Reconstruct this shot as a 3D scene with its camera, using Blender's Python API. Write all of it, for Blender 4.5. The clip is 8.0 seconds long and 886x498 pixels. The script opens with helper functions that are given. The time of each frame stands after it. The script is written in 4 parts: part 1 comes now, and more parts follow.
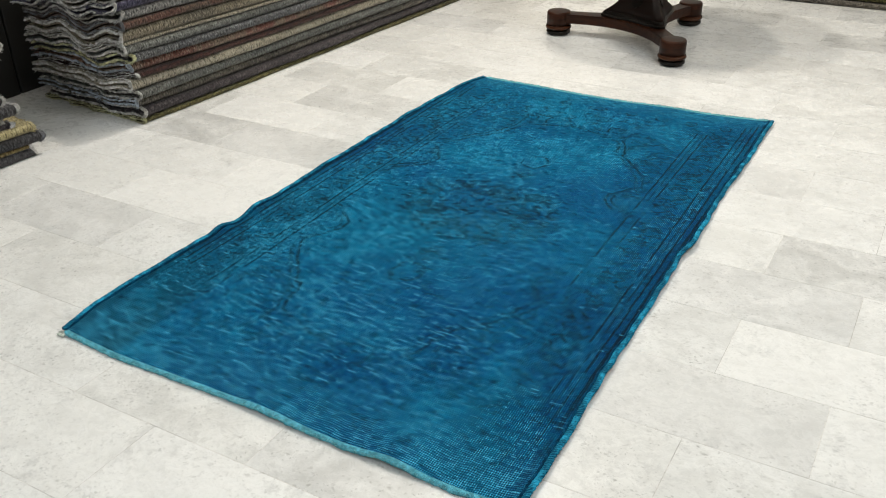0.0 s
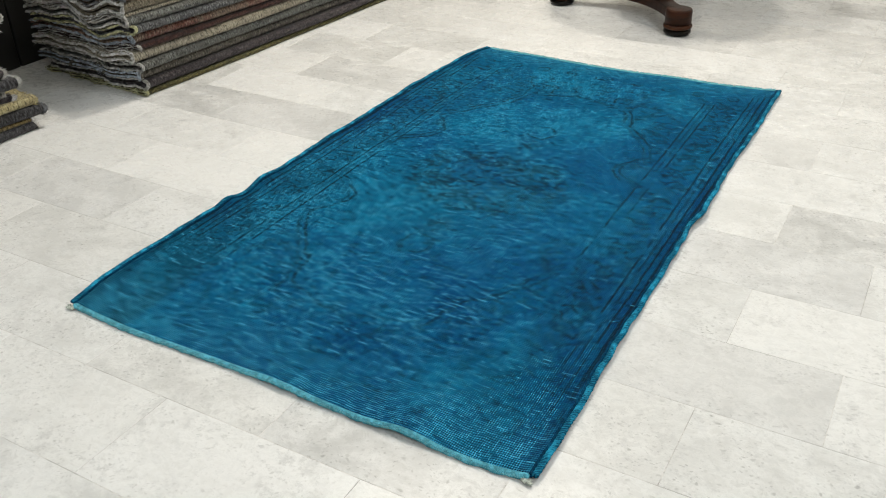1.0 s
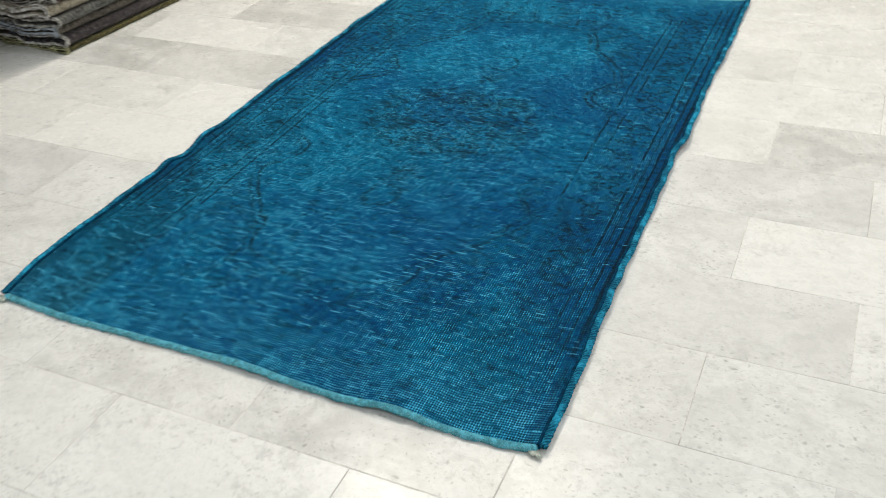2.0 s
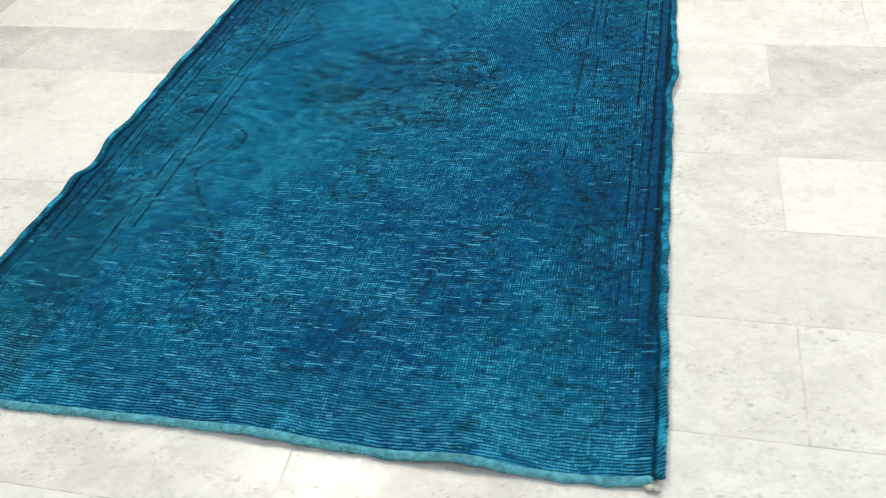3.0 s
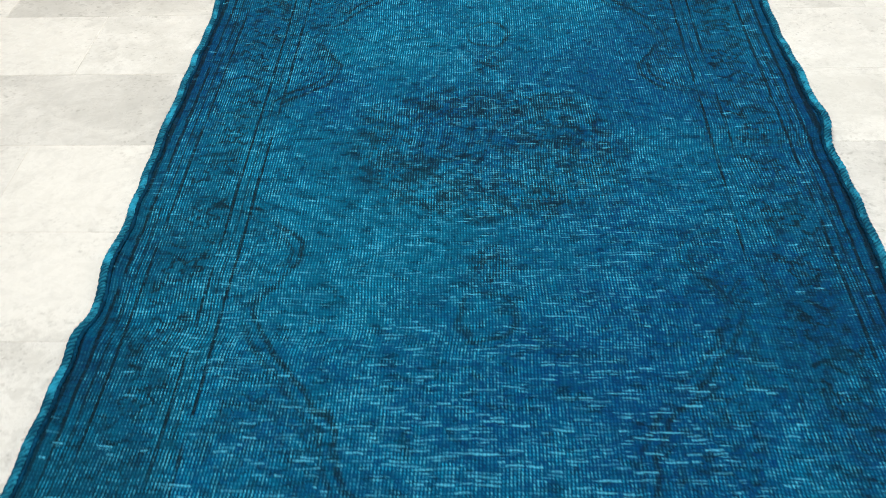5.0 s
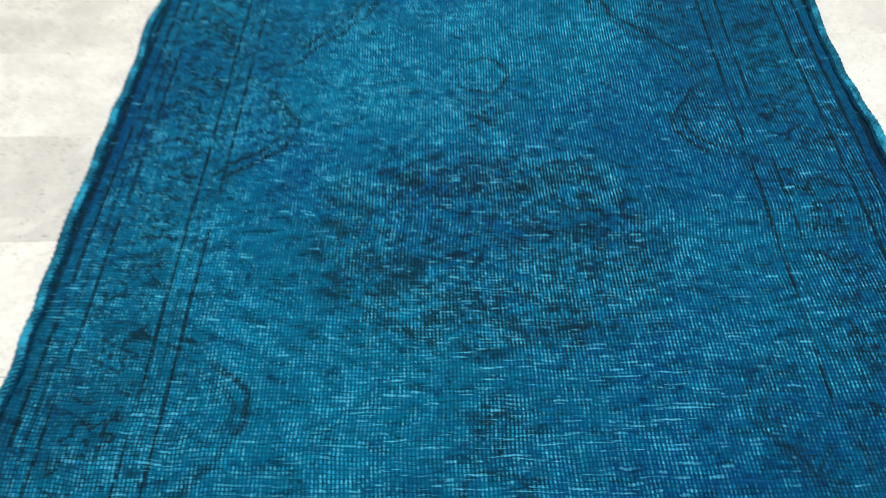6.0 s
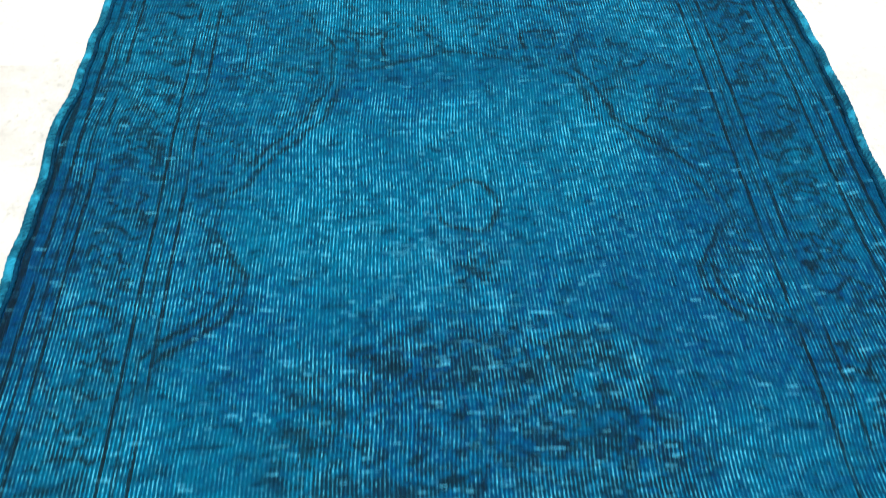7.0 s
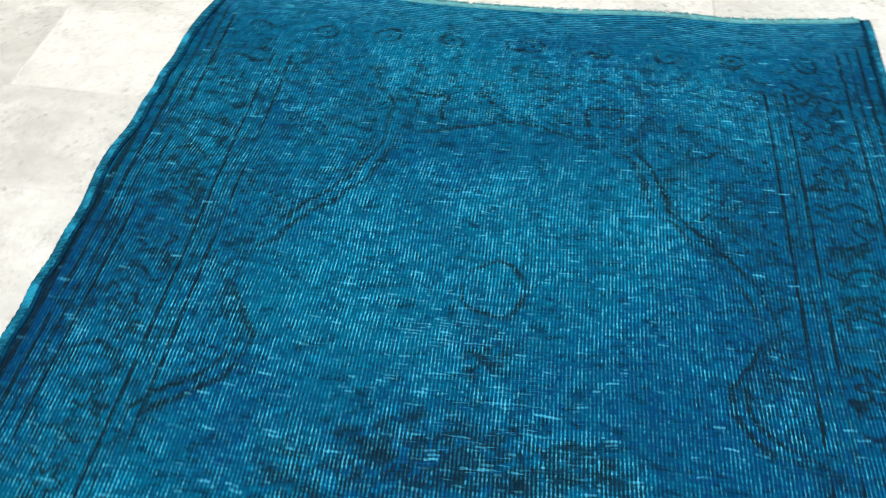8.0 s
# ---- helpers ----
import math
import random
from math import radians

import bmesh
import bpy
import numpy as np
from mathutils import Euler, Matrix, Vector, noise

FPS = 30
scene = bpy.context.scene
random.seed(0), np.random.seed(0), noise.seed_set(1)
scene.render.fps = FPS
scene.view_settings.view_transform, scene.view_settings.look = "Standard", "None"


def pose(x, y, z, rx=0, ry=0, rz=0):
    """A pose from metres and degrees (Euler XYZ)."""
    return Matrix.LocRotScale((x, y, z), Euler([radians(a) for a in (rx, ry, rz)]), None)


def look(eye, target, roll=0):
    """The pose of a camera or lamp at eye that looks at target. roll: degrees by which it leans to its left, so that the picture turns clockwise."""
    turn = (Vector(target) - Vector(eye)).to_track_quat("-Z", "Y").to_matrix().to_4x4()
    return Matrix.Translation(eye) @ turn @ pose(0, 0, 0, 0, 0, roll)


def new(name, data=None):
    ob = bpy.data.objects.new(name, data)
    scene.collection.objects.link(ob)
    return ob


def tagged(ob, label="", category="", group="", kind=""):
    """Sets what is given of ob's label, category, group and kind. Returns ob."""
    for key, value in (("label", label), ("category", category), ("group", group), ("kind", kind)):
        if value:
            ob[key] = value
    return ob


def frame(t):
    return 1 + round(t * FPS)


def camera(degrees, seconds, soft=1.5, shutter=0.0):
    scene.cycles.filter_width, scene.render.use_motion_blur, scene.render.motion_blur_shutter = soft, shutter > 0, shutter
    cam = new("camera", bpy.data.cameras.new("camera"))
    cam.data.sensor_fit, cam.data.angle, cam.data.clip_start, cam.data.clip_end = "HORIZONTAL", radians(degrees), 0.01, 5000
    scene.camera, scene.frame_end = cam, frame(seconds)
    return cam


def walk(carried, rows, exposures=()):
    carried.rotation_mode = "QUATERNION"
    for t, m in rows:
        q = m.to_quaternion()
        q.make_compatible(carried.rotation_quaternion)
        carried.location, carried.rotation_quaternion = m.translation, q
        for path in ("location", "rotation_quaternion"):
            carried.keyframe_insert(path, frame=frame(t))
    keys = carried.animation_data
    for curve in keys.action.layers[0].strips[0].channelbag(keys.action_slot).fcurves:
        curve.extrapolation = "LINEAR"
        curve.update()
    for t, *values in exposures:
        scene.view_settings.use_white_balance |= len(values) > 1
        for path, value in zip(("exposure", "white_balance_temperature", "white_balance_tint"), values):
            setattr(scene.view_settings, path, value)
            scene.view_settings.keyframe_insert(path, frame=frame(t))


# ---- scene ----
cam = camera(52.6, 8.0, soft=0.95, shutter=0.4)
PATH = [
    (0, (1.392, -0.919, 1.007), (0.508, 0.587, 0.032), -1.3),
    (0.5, (1.377, -0.924, 1.001), (0.501, 0.564, -0.008), -1.3),
    (1, (1.368, -0.927, 0.998), (0.502, 0.556, -0.027), -1.5),
    (1.5, (1.347, -0.922, 0.981), (0.513, 0.543, -0.095), -2.4),
    (1.7, (1.318, -0.89, 0.964), (0.51, 0.568, -0.142), -3.0),
    (2.8, (1.022, -0.656, 0.866), (0.534, 0.838, -0.372), -6.4),
    (3, (0.948, -0.651, 0.86), (0.51, 0.837, -0.402), -6.1),
    (3.5, (0.812, -0.628, 0.856), (0.429, 0.844, -0.442), -6.3),
    (4, (0.655, -0.486, 0.838), (0.410, 1.020, -0.452), -3.7),
    (4.2, (0.632, -0.42, 0.829), (0.396, 1.085, -0.467), -3.7),
    (5.3, (0.433, -0.153, 0.837), (0.364, 1.272, -0.564), -2.7),
    (5.5, (0.431, -0.076, 0.813), (0.365, 1.354, -0.584), -2.8),
    (5.8, (0.444, 0.054, 0.764), (0.345, 1.497, -0.618), -3.9),
    (6, (0.444, 0.117, 0.768), (0.386, 1.487, -0.688), -2.7),
    (6.5, (0.428, 0.277, 0.752), (0.448, 1.567, -0.777), -0.6),
    (7, (0.395, 0.451, 0.775), (0.471, 1.747, -0.746), 0.9),
    (7.5, (0.416, 0.523, 0.791), (0.46, 1.848, -0.707), 0.2),
    (7.7, (0.443, 0.526, 0.794), (0.411, 1.861, -0.695), -0.8),
    (8, (0.499, 0.524, 0.773), (0.312, 1.867, -0.697), -0.3),
]
EXPOSURES = ((0.0, -0.05, 6480, 10), (1.5, -0.1, 6480, 10), (2.8, 0.05, 6500, 10), (3.5, 0.2, 6420, 10), (4.0, -0.12, 6500, 10), (4.2, -0.08, 6500, 10), (5.5, 0.07, 6400, 10), (6.0, 0.1, 6380, 10), (6.5, 0.66, 6480, 10), (7.0, 0.36, 6300, 10), (7.5, 0.26, 6280, 10), (8.0, 0.12, 6280, 10))
walk(cam, [(t, look(eye, target, roll)) for t, eye, target, roll in PATH], EXPOSURES)

# ---------------------------------------------------------------- light
world = bpy.data.worlds.new("world")
scene.world = world
world.use_nodes = True
world.node_tree.nodes["Background"].inputs[0].default_value = (0.9, 0.95, 1.0, 1)
world.node_tree.nodes["Background"].inputs[1].default_value = 0.05


def ceiling_lamp(x, y, watts, colour, size=0.3):
    data = bpy.data.lights.new("ceiling_lamp", "AREA")
    data.shape, data.size, data.energy, data.color = "DISK", size, watts, colour
    ob = new("ceiling_lamp", data)
    ob.matrix_world = look((x, y, 2.93), (x, y, 0))
    return ob


COOL, WARM = (0.93, 0.98, 1.0), (1.0, 0.93, 0.82)
LAMPS = 0.62
for lx, ly, lw, lc, ls in ((-0.52, 1.88, 66, (1.0, 0.94, 0.83), 0.22), (0.12, 2.28, 38, (1.0, 0.90, 0.76), 0.16), (1.75, 1.2, 38, COOL, 0.4), (1.8, -1.4, 26, COOL, 0.7),
                           (-0.45, -1.7, 36, COOL, 0.7), (2.5, 3.0, 14, WARM, 0.3), (3.5, 0.9, 24, WARM, 0.4)):
    ceiling_lamp(lx, ly, lw * LAMPS, lc, ls)



# ---------------------------------------------------------------- node helpers
def material(name):
    m = bpy.data.materials.new(name)
    m.use_nodes = True
    return m, m.node_tree, m.node_tree.nodes["Principled BSDF"]


def node(tree, kind, **inputs):
    n = tree.nodes.new(kind)
    for key, value in inputs.items():
        slot = n.inputs[int(key[1:])] if key[0] == "i" and key[1:].isdigit() else n.inputs[key.replace("_", " ")]
        if isinstance(value, bpy.types.NodeSocket):
            tree.links.new(value, slot)
        else:
            slot.default_value = value
    return n


def calc(tree, op, a, b=0.0, c=None, clamp=False):
    n = tree.nodes.new("ShaderNodeMath")
    n.operation, n.use_clamp = op, clamp
    for k, v in enumerate((a, b) if c is None else (a, b, c)):
        if isinstance(v, bpy.types.NodeSocket):
            tree.links.new(v, n.inputs[k])
        else:
            n.inputs[k].default_value = v
    return n.outputs[0]


def band(tree, value, lo, hi, to_lo=0.0, to_hi=1.0):
    n = node(tree, "ShaderNodeMapRange", Value=value, From_Min=lo, From_Max=hi, To_Min=to_lo, To_Max=to_hi)
    n.interpolation_type = "SMOOTHSTEP"
    return n.outputs[0]


def blend(tree, fac, a, b, mode="MIX"):
    n = tree.nodes.new("ShaderNodeMix")
    n.data_type, n.blend_type = "RGBA", mode
    for slot, v in ((n.inputs[0], fac), (n.inputs[6], a), (n.inputs[7], b)):
        if isinstance(v, bpy.types.NodeSocket):
            tree.links.new(v, slot)
        else:
            slot.default_value = v if not isinstance(v, tuple) or len(v) == 4 else (*v, 1)
    return n.outputs[2]


def grain(tree, vector, scale, detail=3.0, rough=0.55, stretch=None, distort=0.0):
    if stretch:
        vector = node(tree, "ShaderNodeMapping", Vector=vector, Scale=stretch).outputs[0]
    return node(tree, "ShaderNodeTexNoise", Vector=vector, Scale=scale, Detail=detail, Roughness=rough, Distortion=distort).outputs[0]


def relief(tree, height, strength, distance, shader):
    b = node(tree, "ShaderNodeBump", Height=height, Strength=strength, Distance=distance)
    tree.links.new(b.outputs[0], shader.inputs["Normal"])


def object_space(tree):
    return tree.nodes.new("ShaderNodeTexCoord").outputs["Object"]


# ---------------------------------------------------------------- materials
def marble(name, white, grey, cloud, specks, island=False):
    """Polished marble tile; each tile takes its own piece of the stone."""
    m, tree, shader = material(name)
    pick = tree.nodes.new("ShaderNodeNewGeometry").outputs["Random Per Island"] if island else tree.nodes.new("ShaderNodeObjectInfo").outputs["Random"]
    shift = node(tree, "ShaderNodeCombineXYZ", X=calc(tree, "MULTIPLY", pick, 91.0), Y=calc(tree, "MULTIPLY", pick, 37.0), Z=calc(tree, "MULTIPLY", pick, 53.0)).outputs[0]
    at = node(tree, "ShaderNodeVectorMath", i0=object_space(tree), i1=shift).outputs[0]
    clouds = grain(tree, at, 6.5, 6.0, 0.66, (1.0, 1.2, 1.0), 0.6)
    fine = grain(tree, at, 30.0, 6.0, 0.72, (1.0, 1.25, 1.0), 0.5)
    # each tile is a little lighter, greyer or creamier than the next
    tone = calc(tree, "FRACT", calc(tree, "MULTIPLY", pick, 17.31))
    cream = calc(tree, "FRACT", calc(tree, "MULTIPLY", pick, 71.7))
    mist = calc(tree, "MULTIPLY", band(tree, clouds, 0.40, 0.66), calc(tree, "MULTIPLY_ADD", tone, 0.8, cloud), clamp=True)
    colour = blend(tree, mist, white, grey)
    colour = blend(tree, calc(tree, "MULTIPLY", band(tree, fine, 0.46, 0.62), calc(tree, "MULTIPLY_ADD", tone, 0.45, 0.35)), colour, grey)
    colour = blend(tree, calc(tree, "MULTIPLY", cream, 0.13), colour, (0.98, 0.95, 0.88), "MULTIPLY")
    colour = blend(tree, calc(tree, "MULTIPLY", tone, 0.35), colour, (0.90, 0.91, 0.92), "MULTIPLY")
    # soft veins and the small grey pits and flecks of this stone
    vein = calc(tree, "ABSOLUTE", calc(tree, "SUBTRACT", grain(tree, at, 3.4, 5.0, 0.65, (1.0, 1.9, 1.0), 0.9), 0.5))
    colour = blend(tree, calc(tree, "MULTIPLY", band(tree, vein, 0.0, 0.030, 1.0, 0.0), 0.10), colour, (0.42, 0.43, 0.42))
    # soft grey spots, and sharper small ones in loose swarms
    drift = node(tree, "ShaderNodeVectorMath", i0=at, i1=node(tree, "ShaderNodeVectorMath", i0=node(tree, "ShaderNodeTexNoise", Vector=at, Scale=40.0, Detail=2.0).outputs["Color"], i1=(0.024, 0.024, 0.0)).outputs[0])
    drift.inputs[1].links[0].from_node.operation = "MULTIPLY"
    flecks = None
    for scale, size, share, strength in ((44.0, 0.22, 0.55, 0.80), (95.0, 0.30, 0.45, 0.62)):
        cells = node(tree, "ShaderNodeTexVoronoi", Vector=node(tree, "ShaderNodeMapping", Vector=drift.outputs[0], Rotation=(0, 0, 0.7), Scale=(1.0, 1.35, 1.0)).outputs[0], Scale=scale)
        cells.voronoi_dimensions = "2D"
        draw = node(tree, "ShaderNodeSeparateColor", Color=cells.outputs["Color"]).outputs
        spot = calc(tree, "MULTIPLY", band(tree, cells.outputs["Distance"], size, size * 0.25), band(tree, draw[0], share, share + 0.25))
        spot = calc(tree, "MULTIPLY", spot, calc(tree, "MULTIPLY_ADD", draw[1], 0.8 * strength, 0.25 * strength))
        flecks = spot if flecks is None else calc(tree, "MAXIMUM", flecks, spot)
    where = band(tree, grain(tree, at, 8.0, 3.0), 0.38, 0.60, 0.25, 1.0)
    flecks = calc(tree, "MULTIPLY", calc(tree, "MULTIPLY", flecks, where), calc(tree, "MULTIPLY_ADD", tone, 0.5, 0.75))
    smudge = calc(tree, "MULTIPLY", band(tree, grain(tree, at, 19.0, 5.0, 0.7), 0.52, 0.70), calc(tree, "MULTIPLY", where, 0.55))
    colour = blend(tree, smudge, colour, (0.50, 0.505, 0.50))
    salt = grain(tree, at, 75.0, 5.0, 0.72)
    colour = blend(tree, calc(tree, "MULTIPLY", band(tree, salt, 0.52, 0.66), calc(tree, "MULTIPLY", where, 0.36)), colour, (0.46, 0.465, 0.46))
    colour = blend(tree, calc(tree, "MULTIPLY", flecks, specks, clamp=True), colour, (0.22, 0.225, 0.215))
    tree.links.new(colour, shader.inputs["Base Color"])
    tree.links.new(calc(tree, "MULTIPLY_ADD", fine, 0.16, 0.20), shader.inputs["Roughness"])
    shader.inputs["Specular IOR Level"].default_value = 0.36
    relief(tree, calc(tree, "MULTIPLY_ADD", flecks, -0.5, fine), 0.06, 0.002, shader)
    return m


MARBLE_WHITE = marble("marble_white", (0.842, 0.850, 0.845), (0.69, 0.695, 0.685), 0.08, 0.55)
MARBLE_LIGHT = marble("marble_light", (0.815, 0.822, 0.815), (0.60, 0.605, 0.595), 0.22, 0.78)
MARBLE_GREY = marble("marble_grey", (0.762, 0.768, 0.764), (0.56, 0.565, 0.56), 0.45, 0.72)
MARBLE_REST = marble("marble_rest", (0.83, 0.827, 0.805), (0.60, 0.605, 0.59), 0.2, 0.6, island=True)


def plain(name, colour, rough, scale=30.0, vary=0.2, bump=0.15, metal=0.0):
    m, tree, shader = material(name)
    at = object_space(tree)
    big, small = grain(tree, at, scale * 0.12, 3.0), grain(tree, at, scale, 4.0)
    low = tuple(c * (1 - vary) for c in colour)
    mixed = blend(tree, calc(tree, "ADD", calc(tree, "MULTIPLY", big, 0.6), calc(tree, "MULTIPLY", small, 0.4)), low, tuple(min(1, c * (1 + vary)) for c in colour))
    tree.links.new(mixed, shader.inputs["Base Color"])
    tree.links.new(calc(tree, "MULTIPLY_ADD", small, 0.2, rough - 0.1), shader.inputs["Roughness"])
    shader.inputs["Metallic"].default_value = metal
    relief(tree, small, bump, 0.003, shader)
    return m




def grout():
    """Joint filler, pale where it is clean and dark where dirt has settled."""
    m, tree, shader = material("grout")
    at = object_space(tree)
    c = blend(tree, band(tree, grain(tree, at, 7.0, 4.0, 0.65), 0.44, 0.62), (0.74, 0.73, 0.71), (0.46, 0.455, 0.44))
    tree.links.new(blend(tree, calc(tree, "MULTIPLY", band(tree, grain(tree, at, 120.0, 3.0), 0.50, 0.66), 0.5), c, (0.36, 0.35, 0.33)), shader.inputs["Base Color"])
    shader.inputs["Roughness"].default_value = 0.9
    return m


GROUT = grout()
PLASTER = plain("wall_paint", (0.72, 0.70, 0.66), 0.85, 25, 0.04, 0.08)
CEILING = plain("ceiling_paint", (0.8, 0.8, 0.78), 0.9, 20, 0.03, 0.05)
DARK_PANEL = plain("dark_panel", (0.009, 0.0085, 0.007), 0.6, 18, 0.4, 0.2)


def wood(name, colour, dark, rough):
    m, tree, shader = material(name)
    at = object_space(tree)
    rings = grain(tree, at, 9.0, 5.0, 0.6, (1.0, 1.0, 7.0), 1.2)
    pores = grain(tree, at, 150.0, 2.0, 0.5, (1.0, 1.0, 9.0))
    c = blend(tree, band(tree, rings, 0.35, 0.68), dark, colour)
    c = blend(tree, calc(tree, "MULTIPLY", band(tree, pores, 0.58, 0.7), 0.4), c, dark)
    tree.links.new(c, shader.inputs["Base Color"])
    tree.links.new(calc(tree, "MULTIPLY_ADD", rings, 0.15, rough), shader.inputs["Roughness"])
    shader.inputs["Coat Weight"].default_value, shader.inputs["Coat Roughness"].default_value = 0.05, 0.25
    shader.inputs["Specular IOR Level"].default_value = 0.14
    relief(tree, pores, 0.08, 0.001, shader)
    return m


MAHOGANY = wood("mahogany", (0.045, 0.013, 0.0045), (0.013, 0.0045, 0.0025), 0.34)
# pedestal mahogany, its colour darkened for the shade under the tabletop
SHADED_WOOD = wood("shaded_mahogany", (0.012, 0.0045, 0.0025), (0.006, 0.003, 0.002), 0.42)
POLISHED = wood("polished_mahogany", (0.070, 0.024, 0.010), (0.030, 0.010, 0.005), 0.10)
EBONY = wood("ebonised_wood", (0.009, 0.006, 0.005), (0.005, 0.004, 0.003), 0.22)


def wool(name, colour, second, blocks=0.5, scale=1.0, fleck=(0.5, 0.48, 0.44), along=(1.0, 1.0, 1.0)):
    """Knotted pile seen at a fold: short streaks across the fold, colour changing along it."""
    m, tree, shader = material(name)
    pick = tree.nodes.new("ShaderNodeObjectInfo").outputs["Random"]
    at = node(tree, "ShaderNodeVectorMath", i0=object_space(tree), i1=node(tree, "ShaderNodeCombineXYZ", X=calc(tree, "MULTIPLY", pick, 7.0), Y=calc(tree, "MULTIPLY", pick, 23.0)).outputs[0]).outputs[0]
    motif = grain(tree, at, 7.5 * scale, 3.0, 0.6, (0.3, 1.0, 0.3))
    knots = grain(tree, at, 190.0 * scale, 4.0, 0.75, (0.45, 1.0, 0.50))
    fuzz = grain(tree, at, 420.0 * scale, 2.0, 0.6)
    c = blend(tree, calc(tree, "MULTIPLY", band(tree, motif, 0.44, 0.60), blocks), colour, second)
    c = blend(tree, calc(tree, "MULTIPLY", band(tree, knots, 0.52, 0.62), 0.70), c, fleck)
    c = blend(tree, calc(tree, "MULTIPLY", band(tree, knots, 0.50, 0.40), 0.92), c, tuple(v * 0.16 for v in colour))
    c = blend(tree, calc(tree, "MULTIPLY", band(tree, fuzz, 0.5, 0.36), 0.45), c, tuple(v * 0.25 for v in colour))
    tree.links.new(c, shader.inputs["Base Color"])
    shader.inputs["Roughness"].default_value = 0.95
    shader.inputs["Specular IOR Level"].default_value = 0.15
    shader.inputs["Sheen Weight"].default_value = 0.15
    relief(tree, calc(tree, "ADD", knots, calc(tree, "MULTIPLY", fuzz, 0.5)), 0.7, 0.004, shader)
    return m


def fleece(name, colour, scale=1.0, uneven=0.5):
    """Fuzzy cut edge or fringe wool."""
    m, tree, shader = material(name)
    at = object_space(tree)
    lumps, fuzz = grain(tree, at, 60.0 * scale, 3.0, 0.6), grain(tree, at, 350.0 * scale, 3.0, 0.7)
    c = blend(tree, band(tree, lumps, 0.3, 0.7), tuple(v * (1 - uneven) for v in colour), tuple(min(0.9, v * (1 + 0.9 * uneven)) for v in colour))
    c = blend(tree, calc(tree, "MULTIPLY", band(tree, fuzz, 0.5, 0.35), 0.5), c, tuple(v * 0.35 for v in colour))
    tree.links.new(c, shader.inputs["Base Color"])
    shader.inputs["Roughness"].default_value = 0.95
    shader.inputs["Specular IOR Level"].default_value = 0.1
    relief(tree, calc(tree, "ADD", lumps, fuzz), 0.9, 0.004, shader)
    return m


def rug_material():
    """Overdyed, clipped wool: dye tone, faded drawing and bare spots come with each knot; pale warps show through row by row."""
    m, tree, shader = material("overdyed_wool")
    dye = tree.nodes.new("ShaderNodeAttribute")
    dye.attribute_name = "dye"
    parts = node(tree, "ShaderNodeSeparateColor", Color=dye.outputs["Color"]).outputs
    tone, ink, bare, worn = parts[0], parts[1], parts[2], dye.outputs["Alpha"]
    uv = tree.nodes.new("ShaderNodeUVMap")
    uv.uv_map = "weave"
    sep = node(tree, "ShaderNodeSeparateXYZ", Vector=uv.outputs[0]).outputs
    at = object_space(tree)
    mul = lambda p, q: calc(tree, "MULTIPLY", p, q)
    add = lambda p, q: calc(tree, "ADD", p, q)
    # the lattice of warps and knot rows; the rows wander more than the warps
    sway = mul(calc(tree, "SUBTRACT", grain(tree, at, 5.0, 2.0), 0.5), 1.2)
    wave = mul(calc(tree, "SUBTRACT", grain(tree, at, 17.0, 3.0), 0.5), 3.0)
    twitch = mul(calc(tree, "SUBTRACT", grain(tree, at, 150.0, 2.0, 0.6), 0.5), 0.46)
    ribs = add(mul(sep[0], float(KNOTS_U)), add(sway, twitch))
    rows = add(mul(sep[1], float(KNOTS_V)), add(wave, twitch))
    rib = mul(calc(tree, "ABSOLUTE", calc(tree, "SUBTRACT", calc(tree, "FRACT", ribs), 0.5)), 2.0)    # 0 on the warp, 1 between
    row = mul(calc(tree, "ABSOLUTE", calc(tree, "SUBTRACT", calc(tree, "FRACT", rows), 0.5)), 2.0)
    rib_no, row_no = calc(tree, "FLOOR", ribs), calc(tree, "FLOOR", rows)
    chance = lambda p, q, salt: node(tree, "ShaderNodeTexWhiteNoise", Vector=node(tree, "ShaderNodeCombineXYZ", X=p, Y=q, Z=salt).outputs[0]).outputs[0]
    knot = chance(rib_no, row_no, 1.0)
    run = chance(rib_no, calc(tree, "FLOOR", add(mul(rows, 0.30), mul(rib_no, 0.37))), 7.0)      # three rows of one warp
    dashed = chance(calc(tree, "FLOOR", add(mul(ribs, 0.30), mul(row_no, 0.41))), row_no, 13.0)  # three warps of one row
    ends = calc(tree, "MAXIMUM", band(tree, sep[1], 0.10, 0.005), band(tree, sep[1], 0.94, 0.995))
    side = calc(tree, "MAXIMUM", band(tree, sep[0], 0.0245, 0.0215), band(tree, sep[0], 0.9755, 0.9785))
    # dye: cloudy tone, mottled, with dusky bars of standing pile across the warps
    mottle = grain(tree, at, 46.0, 4.0, 0.65, (1.0, 1.6, 1.0))
    dusk = grain(tree, at, 34.0, 4.0, 0.66, (1.15, 2.3, 1.0), 0.4)
    blue = blend(tree, tone, DEEP, TEAL)
    blue = blend(tree, mul(band(tree, mottle, 0.42, 0.66), 0.45), blue, (0.0015, 0.030, 0.085))
    blue = blend(tree, mul(knot, 0.30), blue, (0.002, 0.115, 0.225))
    # grooves between warps and between rows are darkened in the colour too
    base = blend(tree, mul(band(tree, rib, 0.50, 0.95), 0.28), blue, (0.0004, 0.016, 0.055))
    base = blend(tree, mul(band(tree, row, 0.70, 1.0), add(band(tree, sep[1], 0.38, 0.60, 0.30, 0.08), mul(ends, 0.50))), base, (0.0010, 0.014, 0.034))
    base = blend(tree, mul(band(tree, dusk, 0.47, 0.37), 0.60), base, (0.0006, 0.014, 0.034))
